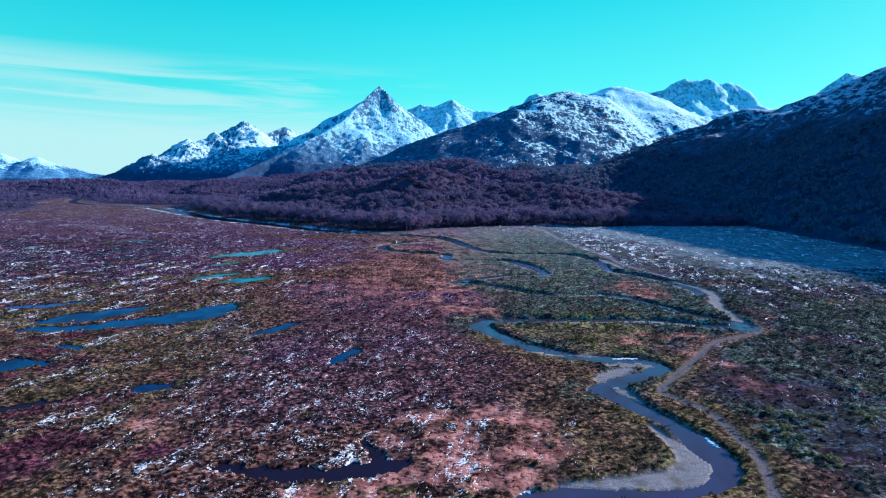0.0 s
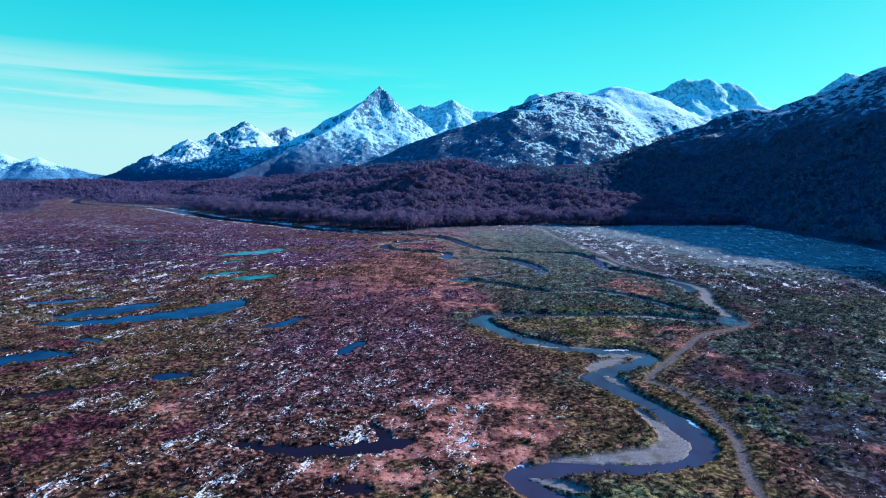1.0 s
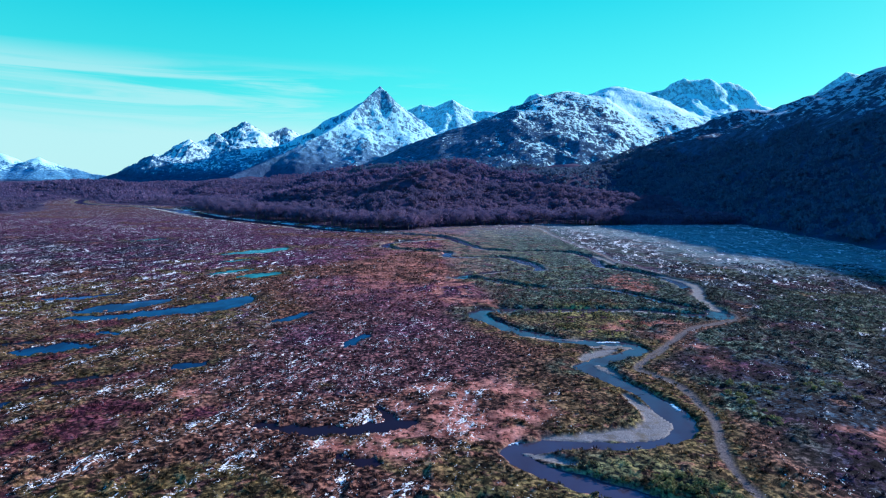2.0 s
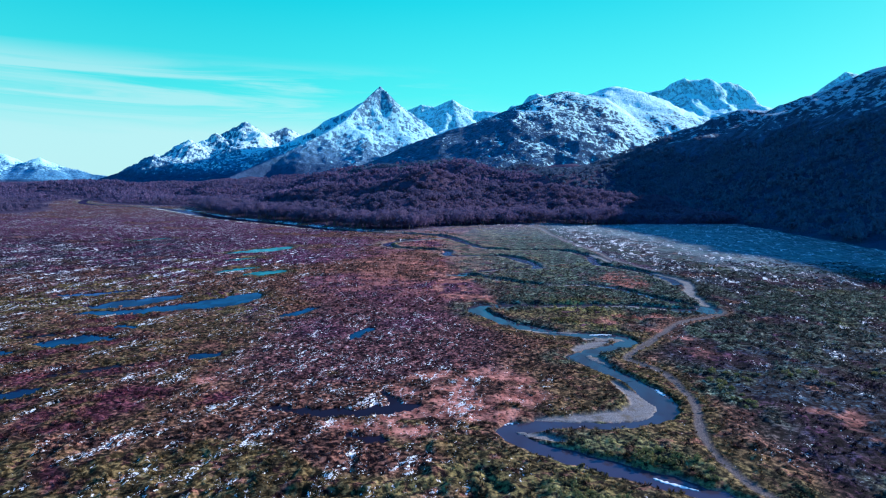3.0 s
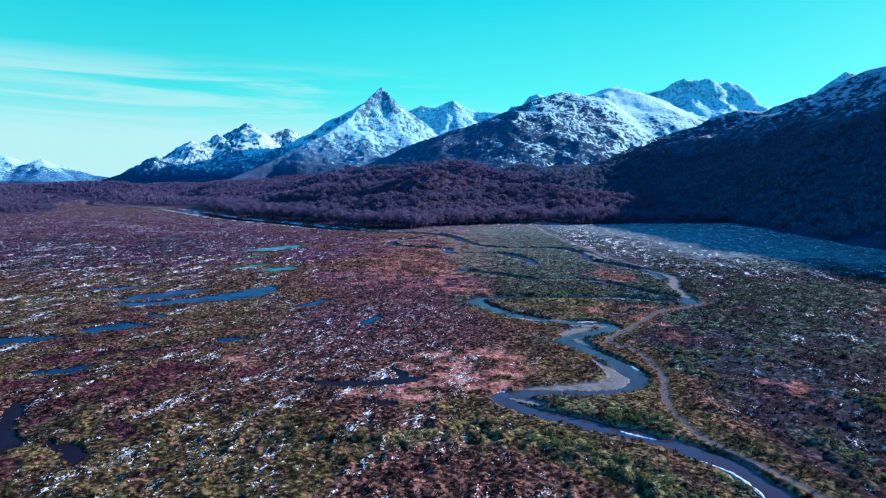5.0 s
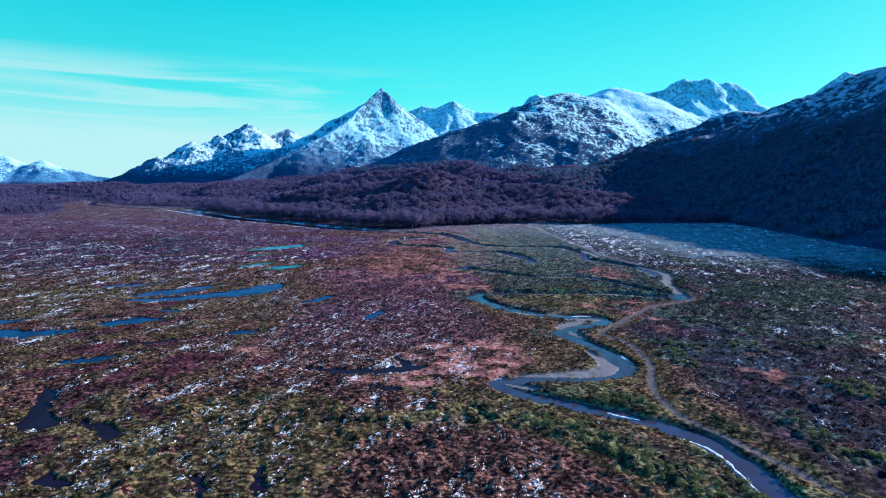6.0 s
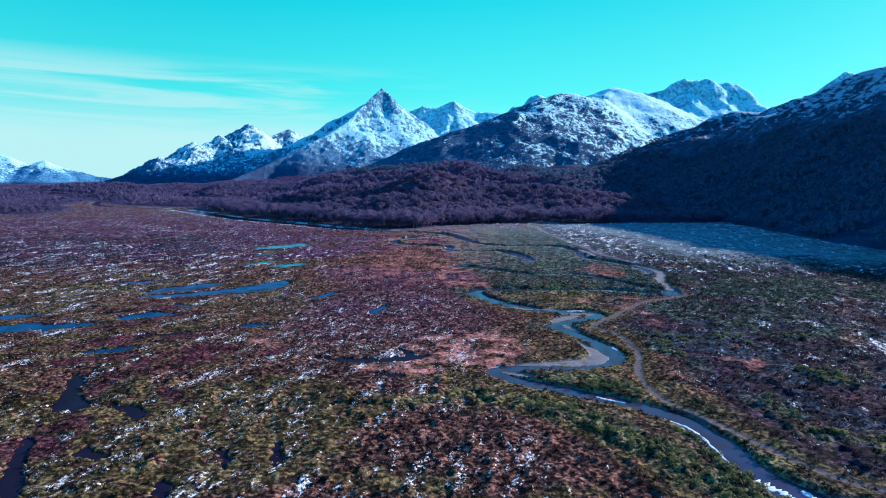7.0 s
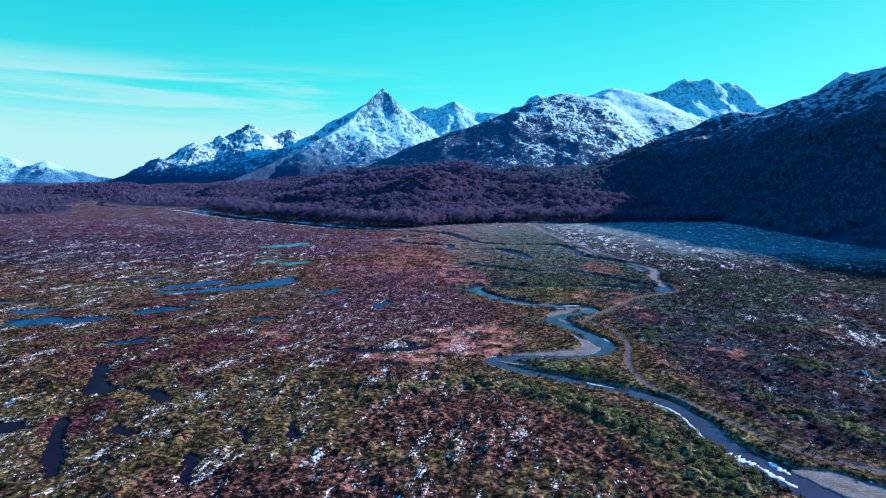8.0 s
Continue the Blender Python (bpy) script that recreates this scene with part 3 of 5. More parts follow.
def cover_colour(n, place):
    """Colour of the living ground from the eight cover shares."""
    a, b = n.add("ShaderNodeAttribute", attribute_name="cover_a"), n.add("ShaderNodeAttribute", attribute_name="cover_b")
    sa, sb, sc = n.add("ShaderNodeSeparateColor"), n.add("ShaderNodeSeparateColor"), n.add("ShaderNodeSeparateColor")
    c = n.add("ShaderNodeAttribute", attribute_name="cover_c")
    n.put(sc.inputs[0], c.outputs["Color"])
    n.put(sa.inputs[0], a.outputs["Color"]), n.put(sb.inputs[0], b.outputs["Color"])
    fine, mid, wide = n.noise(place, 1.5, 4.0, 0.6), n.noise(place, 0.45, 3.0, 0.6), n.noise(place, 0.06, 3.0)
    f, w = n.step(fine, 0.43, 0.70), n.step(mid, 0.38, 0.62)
    # near-black ends put the shade between hummocks into the colour
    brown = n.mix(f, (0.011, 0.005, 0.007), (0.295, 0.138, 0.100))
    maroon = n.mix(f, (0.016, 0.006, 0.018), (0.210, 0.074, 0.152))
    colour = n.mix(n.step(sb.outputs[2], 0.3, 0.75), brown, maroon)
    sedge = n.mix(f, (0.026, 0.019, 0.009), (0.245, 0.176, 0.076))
    colour = n.mix(n.math("MULTIPLY", sb.outputs[0], n.step(mid, 0.36, 0.48)), colour, sedge)
    colour = n.mix(n.math("MULTIPLY", sc.outputs[1], n.step(mid, 0.34, 0.50, 0.0, 0.75)), colour, n.mix(f, (0.028, 0.005, 0.016), (0.23, 0.050, 0.100)))
    clumps = n.step(mid, 0.40, 0.62)
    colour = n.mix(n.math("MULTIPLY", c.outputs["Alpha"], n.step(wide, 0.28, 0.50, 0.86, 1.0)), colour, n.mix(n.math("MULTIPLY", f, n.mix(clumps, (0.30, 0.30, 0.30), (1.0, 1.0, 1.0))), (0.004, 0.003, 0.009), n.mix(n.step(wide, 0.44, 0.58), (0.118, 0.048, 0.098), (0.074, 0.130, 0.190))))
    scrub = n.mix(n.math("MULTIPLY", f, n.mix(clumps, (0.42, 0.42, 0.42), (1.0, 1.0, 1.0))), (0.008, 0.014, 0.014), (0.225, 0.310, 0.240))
    scrub = n.mix(n.math("MULTIPLY", n.math("MAXIMUM", sb.outputs[0], n.step(wide, 0.56, 0.70, 0.0, 0.5)), n.step(fine, 0.40, 0.62, 0.0, 0.9)), scrub, (0.28, 0.24, 0.072))
    colour = n.mix(n.math("MULTIPLY", a.outputs["Alpha"], n.step(mid, 0.30, 0.46)), colour, scrub)
    peat = n.mix(w, (0.22, 0.075, 0.06), (0.44, 0.19, 0.155))
    colour = n.mix(n.math("MULTIPLY", sa.outputs[2], n.step(fine, 0.36, 0.50)), colour, peat)
    # broad dark hollows by noise: more hummock shade in the colour
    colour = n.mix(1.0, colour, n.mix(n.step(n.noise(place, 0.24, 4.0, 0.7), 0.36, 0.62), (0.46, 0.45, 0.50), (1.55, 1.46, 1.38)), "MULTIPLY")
    return colour, sa, sb, b, fine, mid, sc


def snow_share(n, place, sa, sb):
    """Thin old snow in flecks, where the cover says that it lies."""
    far = n.add("ShaderNodeSeparateXYZ")
    n.put(far.inputs[0], place)
    blown = n.turned(place, 15.7)
    grain = n.noise(n.scaled(blown, (1.0, 0.75, 0.3)), 3.0, 3.0, 0.72, 0.15)
    patch = n.noise(n.scaled(blown, (1.0, 0.42, 0.3)), 1.05, 4.0, 0.62, 0.4)
    flake = n.math("ADD", n.math("MULTIPLY", grain, 0.56), n.math("MULTIPLY", patch, 0.44))
    clump = n.noise(n.scaled(blown, (1.0, 0.40, 0.3)), 0.36, 4.0, 0.65, 0.3)
    need = n.math("SUBTRACT", 0.684, n.math("MULTIPLY", sb.outputs[1], 0.22))
    need = n.math("SUBTRACT", need, n.math("MULTIPLY", n.math("SUBTRACT", clump, 0.5), 0.22))
    snow = n.step(n.math("SUBTRACT", flake, need), -0.010, 0.022)
    drift = n.noise(n.scaled(blown, (1.0, 0.55, 0.3)), 0.55, 4.0, 0.66, 0.3)
    snow = n.math("MAXIMUM", snow, n.step(n.math("SUBTRACT", drift, n.math("ADD", need, n.math("MULTIPLY", n.step(far.outputs[1], 90, 210, 0.14, 0.050), n.step(far.outputs[0], 48, 80, 1.0, 0.5)))), -0.01, 0.03))
    return n.math("MULTIPLY", snow, n.math("SUBTRACT", 1.0, n.math("MULTIPLY", n.math("MAXIMUM", sa.outputs[1], sa.outputs[0]), 0.85)))


def make_ground_material():
    m, n = material("bog_ground")
    place = n.add("ShaderNodeNewGeometry").outputs["Position"]
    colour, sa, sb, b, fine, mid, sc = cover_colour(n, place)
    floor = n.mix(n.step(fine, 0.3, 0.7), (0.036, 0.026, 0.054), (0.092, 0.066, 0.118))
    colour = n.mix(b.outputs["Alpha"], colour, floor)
    speck = n.noise(place, 7.0, 3.0, 0.7)
    gravel = n.mix(n.step(speck, 0.3, 0.7), (0.088, 0.080, 0.084), (0.300, 0.278, 0.282))
    gravel = n.mix(n.step(mid, 0.5, 0.75), gravel, (0.15, 0.115, 0.085))
    lines = n.noise(n.scaled(place, (0.22, 1.5, 1.0)), 0.9, 4.0, 0.6, 1.2)
    gravel = n.mix(n.step(lines, 0.48, 0.66, 0.0, 0.35), gravel, (0.055, 0.052, 0.055))
    colour = n.mix(sa.outputs[0], colour, gravel)
    rut = n.mix(n.step(speck, 0.3, 0.7), (0.056, 0.046, 0.050), (0.175, 0.146, 0.148))
    colour = n.mix(sa.outputs[1], colour, rut)
    snow = snow_share(n, place, sa, sb)
    frost = n.math("MULTIPLY", sc.outputs[0], n.step(n.noise(n.scaled(place, (1.0, 0.4, 1.0)), 0.30, 5.0, 0.7), 0.25, 0.70, 0.08, 0.40))
    colour = n.mix(frost, colour, (0.46, 0.62, 0.66))
    colour = n.mix(snow, colour, (0.86, 0.83, 0.83))
    h = n.math("MULTIPLY", n.math("ADD", n.math("MULTIPLY", fine, 0.7), n.math("MULTIPLY", speck, 0.25)), n.math("SUBTRACT", 1.0, n.math("MULTIPLY", sa.outputs[0], 0.85)))
    n.surface(colour, n.mix(snow, (0.92, 0.92, 0.92), (0.6, 0.6, 0.6)), n.bump(h, 0.8, 0.5), 0.04)
    return m


def make_plant_material():
    m, n = material("bog_plants")
    geo = n.add("ShaderNodeNewGeometry")
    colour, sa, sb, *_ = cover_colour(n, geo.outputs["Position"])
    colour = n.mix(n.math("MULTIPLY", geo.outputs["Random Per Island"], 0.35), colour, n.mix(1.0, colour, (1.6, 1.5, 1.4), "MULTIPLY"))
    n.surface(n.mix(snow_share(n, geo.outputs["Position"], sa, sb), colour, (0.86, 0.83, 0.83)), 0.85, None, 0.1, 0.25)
    return m


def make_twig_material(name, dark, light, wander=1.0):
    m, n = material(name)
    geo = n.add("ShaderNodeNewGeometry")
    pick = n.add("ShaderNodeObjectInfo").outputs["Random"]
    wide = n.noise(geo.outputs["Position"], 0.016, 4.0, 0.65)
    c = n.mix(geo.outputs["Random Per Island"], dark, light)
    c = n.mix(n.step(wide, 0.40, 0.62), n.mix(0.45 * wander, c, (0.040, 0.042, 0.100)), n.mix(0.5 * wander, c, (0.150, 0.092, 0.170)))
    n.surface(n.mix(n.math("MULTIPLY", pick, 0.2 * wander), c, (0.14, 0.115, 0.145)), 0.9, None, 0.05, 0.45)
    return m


def make_bark():
    m, n = material("bark")
    place = n.add("ShaderNodeTexCoord").outputs["Object"]
    n.surface(n.mix(n.noise(n.scaled(place, (3, 3, 0.6)), 2.0), (0.04, 0.035, 0.04), (0.15, 0.13, 0.135)), 0.9)
    return m


def make_water(name, deep, ripple, tint):
    m, n = material(name)
    place = n.add("ShaderNodeNewGeometry").outputs["Position"]
    wave = n.noise(place, 1.6, 3.0, 0.6)
    normal = n.bump(wave, 0.35, ripple)
    body, shine, mixer = n.add("ShaderNodeBsdfDiffuse"), n.add("ShaderNodeBsdfGlossy"), n.add("ShaderNodeMixShader")
    n.put(body.inputs["Color"], n.mix(n.noise(place, 0.15), deep, tuple(1.6 * v for v in deep)))
    # brighter and darker patches of reflection put into the shine colour
    n.put(shine.inputs["Color"], n.mix(n.step(n.noise(n.scaled(place, (1.0, 0.6, 1.0)), 0.16, 3.0, 0.6, 0.6), 0.36, 0.62), tuple(0.55 * v for v in tint), tint))
    shine.inputs["Roughness"].default_value = 0.05
    n.put(shine.inputs["Normal"], normal)
    fresnel = n.add("ShaderNodeFresnel")
    fresnel.inputs["IOR"].default_value = 1.40
    n.put(mixer.inputs[0], fresnel.outputs[0]), n.put(mixer.inputs[1], body.outputs[0]), n.put(mixer.inputs[2], shine.outputs[0])
    out = n.add("ShaderNodeOutputMaterial")
    n.tree.links.new(mixer.outputs[0], out.inputs[0])
    return m


def make_rock(name, snow_from, snow_full, share, hazed_stone=(0.052, 0.098, 0.165), wood_top=0.0, wood_snow=0.25, drift=0.25, bare_top=0.0, white=(0.60, 0.89, 0.91), grain=0.06, uneven=1.0, soft=0.5, least=-0.45, snow_x=None):
    """Mountain rock, its colours holding blue haze; snow lies from one height up, on the ledges and in the gullies,
    thinner over the woods below.
    """
    m, n = material(name)
    geo = n.add("ShaderNodeNewGeometry")
    place = geo.outputs["Position"]
    pos, nor = n.add("ShaderNodeSeparateXYZ"), n.add("ShaderNodeSeparateXYZ")
    n.put(pos.inputs[0], place), n.put(nor.inputs[0], geo.outputs["Normal"])
    wide, mid = n.noise(place, 0.0045, 4.0, 0.6), n.noise(n.scaled(place, (1.0, 1.0, 0.6)), grain, 6.0, 0.72, 0.3)
    streak = n.noise(n.scaled(place, (1.0, 0.5, 0.14)), grain * 1.6, 5.0, 0.72)
    rock = n.mix(n.step(mid, 0.35, 0.65), tuple(0.6 * v for v in hazed_stone), tuple(1.6 * v for v in hazed_stone))
    high = n.step(pos.outputs[2], snow_from, snow_full, least, share)
    if bare_top:
        high = n.math("SUBTRACT", high, n.step(pos.outputs[2], bare_top - 60, bare_top + 80, 0.0, 0.34))
    amount = n.math("ADD", high, n.math("MULTIPLY", n.math("SUBTRACT", wide, 0.5), 0.9 * uneven))
    amount = n.math("ADD", amount, n.math("MULTIPLY", n.math("SUBTRACT", mid, 0.5), 1.3 * uneven))
    amount = n.math("ADD", amount, n.math("MULTIPLY", n.math("SUBTRACT", streak, 0.5), 1.5 * uneven))
    amount = n.math("ADD", amount, n.math("MULTIPLY", n.math("SUBTRACT", nor.outputs[2], 0.70), 0.9))
    # more or less snow with the x direction of the face
    amount = n.math("ADD", amount, n.math("MULTIPLY", nor.outputs[0], drift))
    # more snow towards higher x
    if snow_x:
        amount = n.math("ADD", amount, n.step(pos.outputs[0], snow_x[0], snow_x[1], -0.16, 0.14))
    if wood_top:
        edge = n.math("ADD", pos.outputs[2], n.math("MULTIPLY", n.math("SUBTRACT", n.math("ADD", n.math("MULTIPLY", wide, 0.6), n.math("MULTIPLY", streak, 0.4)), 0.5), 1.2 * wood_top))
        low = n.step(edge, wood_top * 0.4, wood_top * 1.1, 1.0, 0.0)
        # blue haze of the lower flanks put into the wood colour
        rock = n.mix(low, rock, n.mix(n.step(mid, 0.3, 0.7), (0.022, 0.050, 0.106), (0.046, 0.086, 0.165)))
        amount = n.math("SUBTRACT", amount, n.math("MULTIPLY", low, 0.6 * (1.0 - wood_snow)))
    snow = n.step(amount, -0.05, 0.16)
    # the snow colour carries the cyan of haze and shade too
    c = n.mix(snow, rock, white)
    n.surface(c, 0.8, n.bump(n.math("ADD", mid, n.math("MULTIPLY", streak, 0.6)), 1.0, soft * 20.0), 0.03)
    return m


def make_shrub_material():
    m, n = material("evergreen_leaves")
    geo = n.add("ShaderNodeNewGeometry")
    pick = n.add("ShaderNodeObjectInfo").outputs["Random"]
    c = n.mix(geo.outputs["Random Per Island"], (0.034, 0.046, 0.020), (0.235, 0.245, 0.092))
    n.surface(n.mix(n.math("MULTIPLY", pick, 0.4), c, (0.24, 0.22, 0.08)), 0.7, None, 0.15, 0.4)
    return m


SHRUB = make_shrub_material()
GROUND, PLANTS = make_ground_material(), make_plant_material()
TWIGS = make_twig_material("bare_twigs", (0.118, 0.094, 0.190), (0.172, 0.140, 0.275))
# copy of the twig material; hill shade and haze put into its blue
SHADE_TWIGS = make_twig_material("shade_blue_sprays", (0.060, 0.102, 0.176), (0.106, 0.160, 0.250), 0.25)
BARK = make_bark()
PEAT_WATER = make_water("peat_water", (0.010, 0.007, 0.012), 0.02, (0.27, 0.13, 0.28))
# far ponds: pale cyan sky reflection put into body and shine colour
SKY_TINT_WATER = make_water("sky_tint_pond_water", (0.010, 0.045, 0.055), 0.02, (0.42, 0.70, 1.0))
POND_WATER, RIVER_WATER = make_water("pond_water", (0.006, 0.010, 0.030), 0.02, (0.38, 0.42, 1.0)), make_water("river_water", (0.034, 0.028, 0.042), 0.06, (0.56, 0.60, 1.0))


# ---- mesh helpers ----
def mesh_of(name, verts, faces, mat, shade=True):
    """A mesh from arrays of corners and of equal-sized faces."""
    verts, faces = np.asarray(verts, np.float32), np.asarray(faces, np.int32)
    me = bpy.data.meshes.new(name)
    me.vertices.add(len(verts))
    me.vertices.foreach_set("co", verts.ravel())
    me.loops.add(faces.size)
    me.loops.foreach_set("vertex_index", faces.ravel())
    me.polygons.add(len(faces))
    me.polygons.foreach_set("loop_start", np.arange(0, faces.size, faces.shape[1], dtype=np.int32))
    me.polygons.foreach_set("use_smooth", np.full(len(faces), shade))
    me.materials.append(mat)
    me.update(calc_edges=True)
    return me


def grid_faces(rows, cols, wrap=False):
    i = np.arange(rows * cols).reshape(rows, cols)
    if wrap:
        i = np.concatenate((i, i[:, :1]), 1)
    return np.stack((i[:-1, :-1], i[:-1, 1:], i[1:, 1:], i[1:, :-1]), -1).reshape(-1, 4)


def give_cover(me, *shares):
    for name, values in zip(("cover_a", "cover_b", "cover_c"), shares):
        att = me.attributes.new(name, "FLOAT_COLOR", "POINT")
        att.data.foreach_set("color", np.asarray(values, np.float32).ravel())


def part(name, verts, faces, mat, parent, label="", shade=True):
    ob = new(name, mesh_of(name, verts, faces, mat, shade))
    ob.parent = parent
    if label:
        ob["label"] = label
    return ob


# ---- the ground: one sheet out to the horizon, finest where it is nearest ----
def make_ground():
    fine = np.linspace(radians(-46), radians(46), 610)
    rest = np.linspace(radians(48), radians(312), 60)[1:-1]
    turn = np.concatenate((fine, rest))
    reach = np.concatenate(([2, 10, 25, 40], np.geomspace(52, 200, 290), np.linspace(200.7, 420, 300), np.geomspace(422, 1700, 130), np.geomspace(1750, 4870, 26)))
    rr, tt = np.meshgrid(reach, turn, indexing="ij")
    x, y = (rr * np.sin(tt)).ravel(), (rr * np.cos(tt) - 60).ravel()
    shapes = wet_shapes(x, y)
    ca, cb, cc = cover(x, y, *shapes)
    relief = np.clip(1.0 - 0.7 * cc[:, 2] - 0.6 * cc[:, 1] - 0.75 * ca[:, 2] - 0.95 * ca[:, 1] - 0.6 * ca[:, 0] + 0.5 * ca[:, 3] * (1 - 1.8 * smooth(90, 150, y)), 0.03, 1.6)
    z = ground_height(x, y, shapes, relief) - 0.10 * ca[:, 1] * smooth(1, 3, shapes[0])
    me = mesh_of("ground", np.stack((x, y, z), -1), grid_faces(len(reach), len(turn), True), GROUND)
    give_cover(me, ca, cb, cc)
    tagged(new("ground", me), "wide peat bog of maroon heath with thin snow flecks", "ground", kind="structure")


make_ground()


# ---- water ----
def water_strip(name, line, sunk, spread, label):
    p = line[:, :2]
    along = np.gradient(p, axis=0)
    along /= np.linalg.norm(along, axis=1)[:, None] + 1e-9
    side = np.stack((-along[:, 1], along[:, 0]), -1)
    w = (line[:, 2] + spread)[:, None]
    verts = np.concatenate([np.c_[p + side * w * k, river_level(p[:, 1]) - sunk] for k in (-1, -0.33, 0.33, 1)], 0)
    n = len(p)
    faces = np.array([(a * n + i, a * n + i + 1, (a + 1) * n + i + 1, (a + 1) * n + i) for a in range(3) for i in range(n - 1)])
    return tagged(new(name, mesh_of(name, verts, faces, RIVER_WATER)), label, "river", kind="structure")


water_strip("river", river_line, 0.0, 0.9, "winding shallow river of dark blue water between gravel bars")
water_strip("stream", stream_line, 0.01, 0.9, "narrow meandering stream through grey-green scrub flats")
water_strip("old_channel", channel_line, 0.03, 0.9, "narrow dark channel winding over the scrub flats")
water_strip("woodside_stream", edge_line, 0.02, 1.0, "icy stream along the foot of the bare wood")


def make_pond(name, lines, label, water):
    """A flat sheet a little wider than its hollow, under the banks."""
    for i, points in enumerate(lines):
        line = smooth_line(points, 2)
        ends = [np.append(a[:2] + (a[:2] - b[:2]) / (np.linalg.norm(a[:2] - b[:2]) + 1e-9) * 2.5, a[2]) for a, b in ((line[0], line[1]), (line[-1], line[-2]))]
        line = np.vstack((ends[0], line, ends[1]))
        along = np.gradient(line[:, :2], axis=0)
        along /= np.linalg.norm(along, axis=1)[:, None] + 1e-9
        side = np.stack((-along[:, 1], along[:, 0]), -1) * (line[:, 2:] + 1.9)
        rows = [np.c_[line[:, :2] + side * k, np.full(len(line), WATER_POND - 0.004 * (i % 4))] for k in (-1, 0, 1)]
        tagged(new(name, mesh_of(name, np.concatenate(rows), grid_faces(3, len(line)), water)), label, "pond", "ponds in the bog", "structure")


make_pond("pond", PONDS + WEST_PONDS, "still blue pond sunk in the red peat bog", POND_WATER)
make_pond("pond", FAR_PONDS, "pond far out on the red bog, pale cyan reflection put into its colour", SKY_TINT_WATER)
make_pond("bog_hole", BOG_HOLES, "small dark water hole between olive bog tussocks", PEAT_WATER)
make_pond("bog_hole", SHALLOWS, "thin purple-brown water over red bog moss", PEAT_WATER)
make_pond("peat_pool", POOL, "dark crooked pool beside bare pink peat", PEAT_WATER)


# ---- river ice ----
def make_ice():
    """Thin white shelves of ice and snow along the water's edge."""
    m, n = material("river_ice")
    place = n.add("ShaderNodeNewGeometry").outputs["Position"]
    n.surface(n.mix(n.step(n.noise(place, 2.5, 4.0), 0.35, 0.65), (0.50, 0.58, 0.66), (0.86, 0.88, 0.90)), 0.35, n.bump(n.noise(place, 6.0), 0.3, 0.05), 0.4)
    rng = np.random.default_rng(31)
    shelves = [[(29.2, 36.9, 0.12), (31.4, 35.3, 0.22), (33.4, 33, 0.24), (34.2, 29.5, 0.28), (34.2, 26.1, 0.22), (34.3, 21.3, 0.12)], [(35.3, 17.9, 0.5), (36.0, 16.6, 1.0), (36.8, 15.2, 0.6), (37.5, 14, 0.3)], [(37.5, 13.9, 0.3), (38.1, 11.9, 0.55), (39.1, 9.6, 0.25)], [(39.3, 15.7, 0.3), (39.6, 13.9, 0.55), (40, 12.6, 0.25)],
               [(23.7, 44.1, 0.2), (25, 43, 0.36), (27.7, 41.5, 0.12)], [(7.4, 58.2, 0.3), (8.6, 59, 0.6), (9.9, 59.4, 0.5), (11.6, 59.7, 0.2)], [(31.8, 106.8, 0.3), (34.4, 107.4, 0.7), (36.8, 107.2, 0.3)], [(34.5, 73, 0.3), (34.6, 71.6, 0.55), (34.6, 70.2, 0.25)]]
    for points in shelves:
        line = smooth_line(points, 3)
        along = np.gradient(line[:, :2], axis=0)
        along /= np.linalg.norm(along, axis=1)[:, None] + 1e-9
        side = np.stack((-along[:, 1], along[:, 0]), -1)
        left, right = (line[:, 2] * (0.7 + rng.uniform(-0.6, 0.7, len(line))) for _ in range(2))
        rings = [np.c_[line[:, :2] + side * w[:, None] * k, river_level(line[:, 1]) + z] for w, k, z in ((left, 1.0, -0.06), (left, 1.0, 0.03), (left, 0.8, 0.06), (right, -0.8, 0.06), (right, -1.0, 0.03), (right, -1.0, -0.06))]
        tagged(new("ice_shelf", mesh_of("ice_shelf", np.concatenate(rings), grid_faces(6, len(line)), m)), "thin white ice shelf at the river's edge", "ice", "ice along the river")


make_ice()


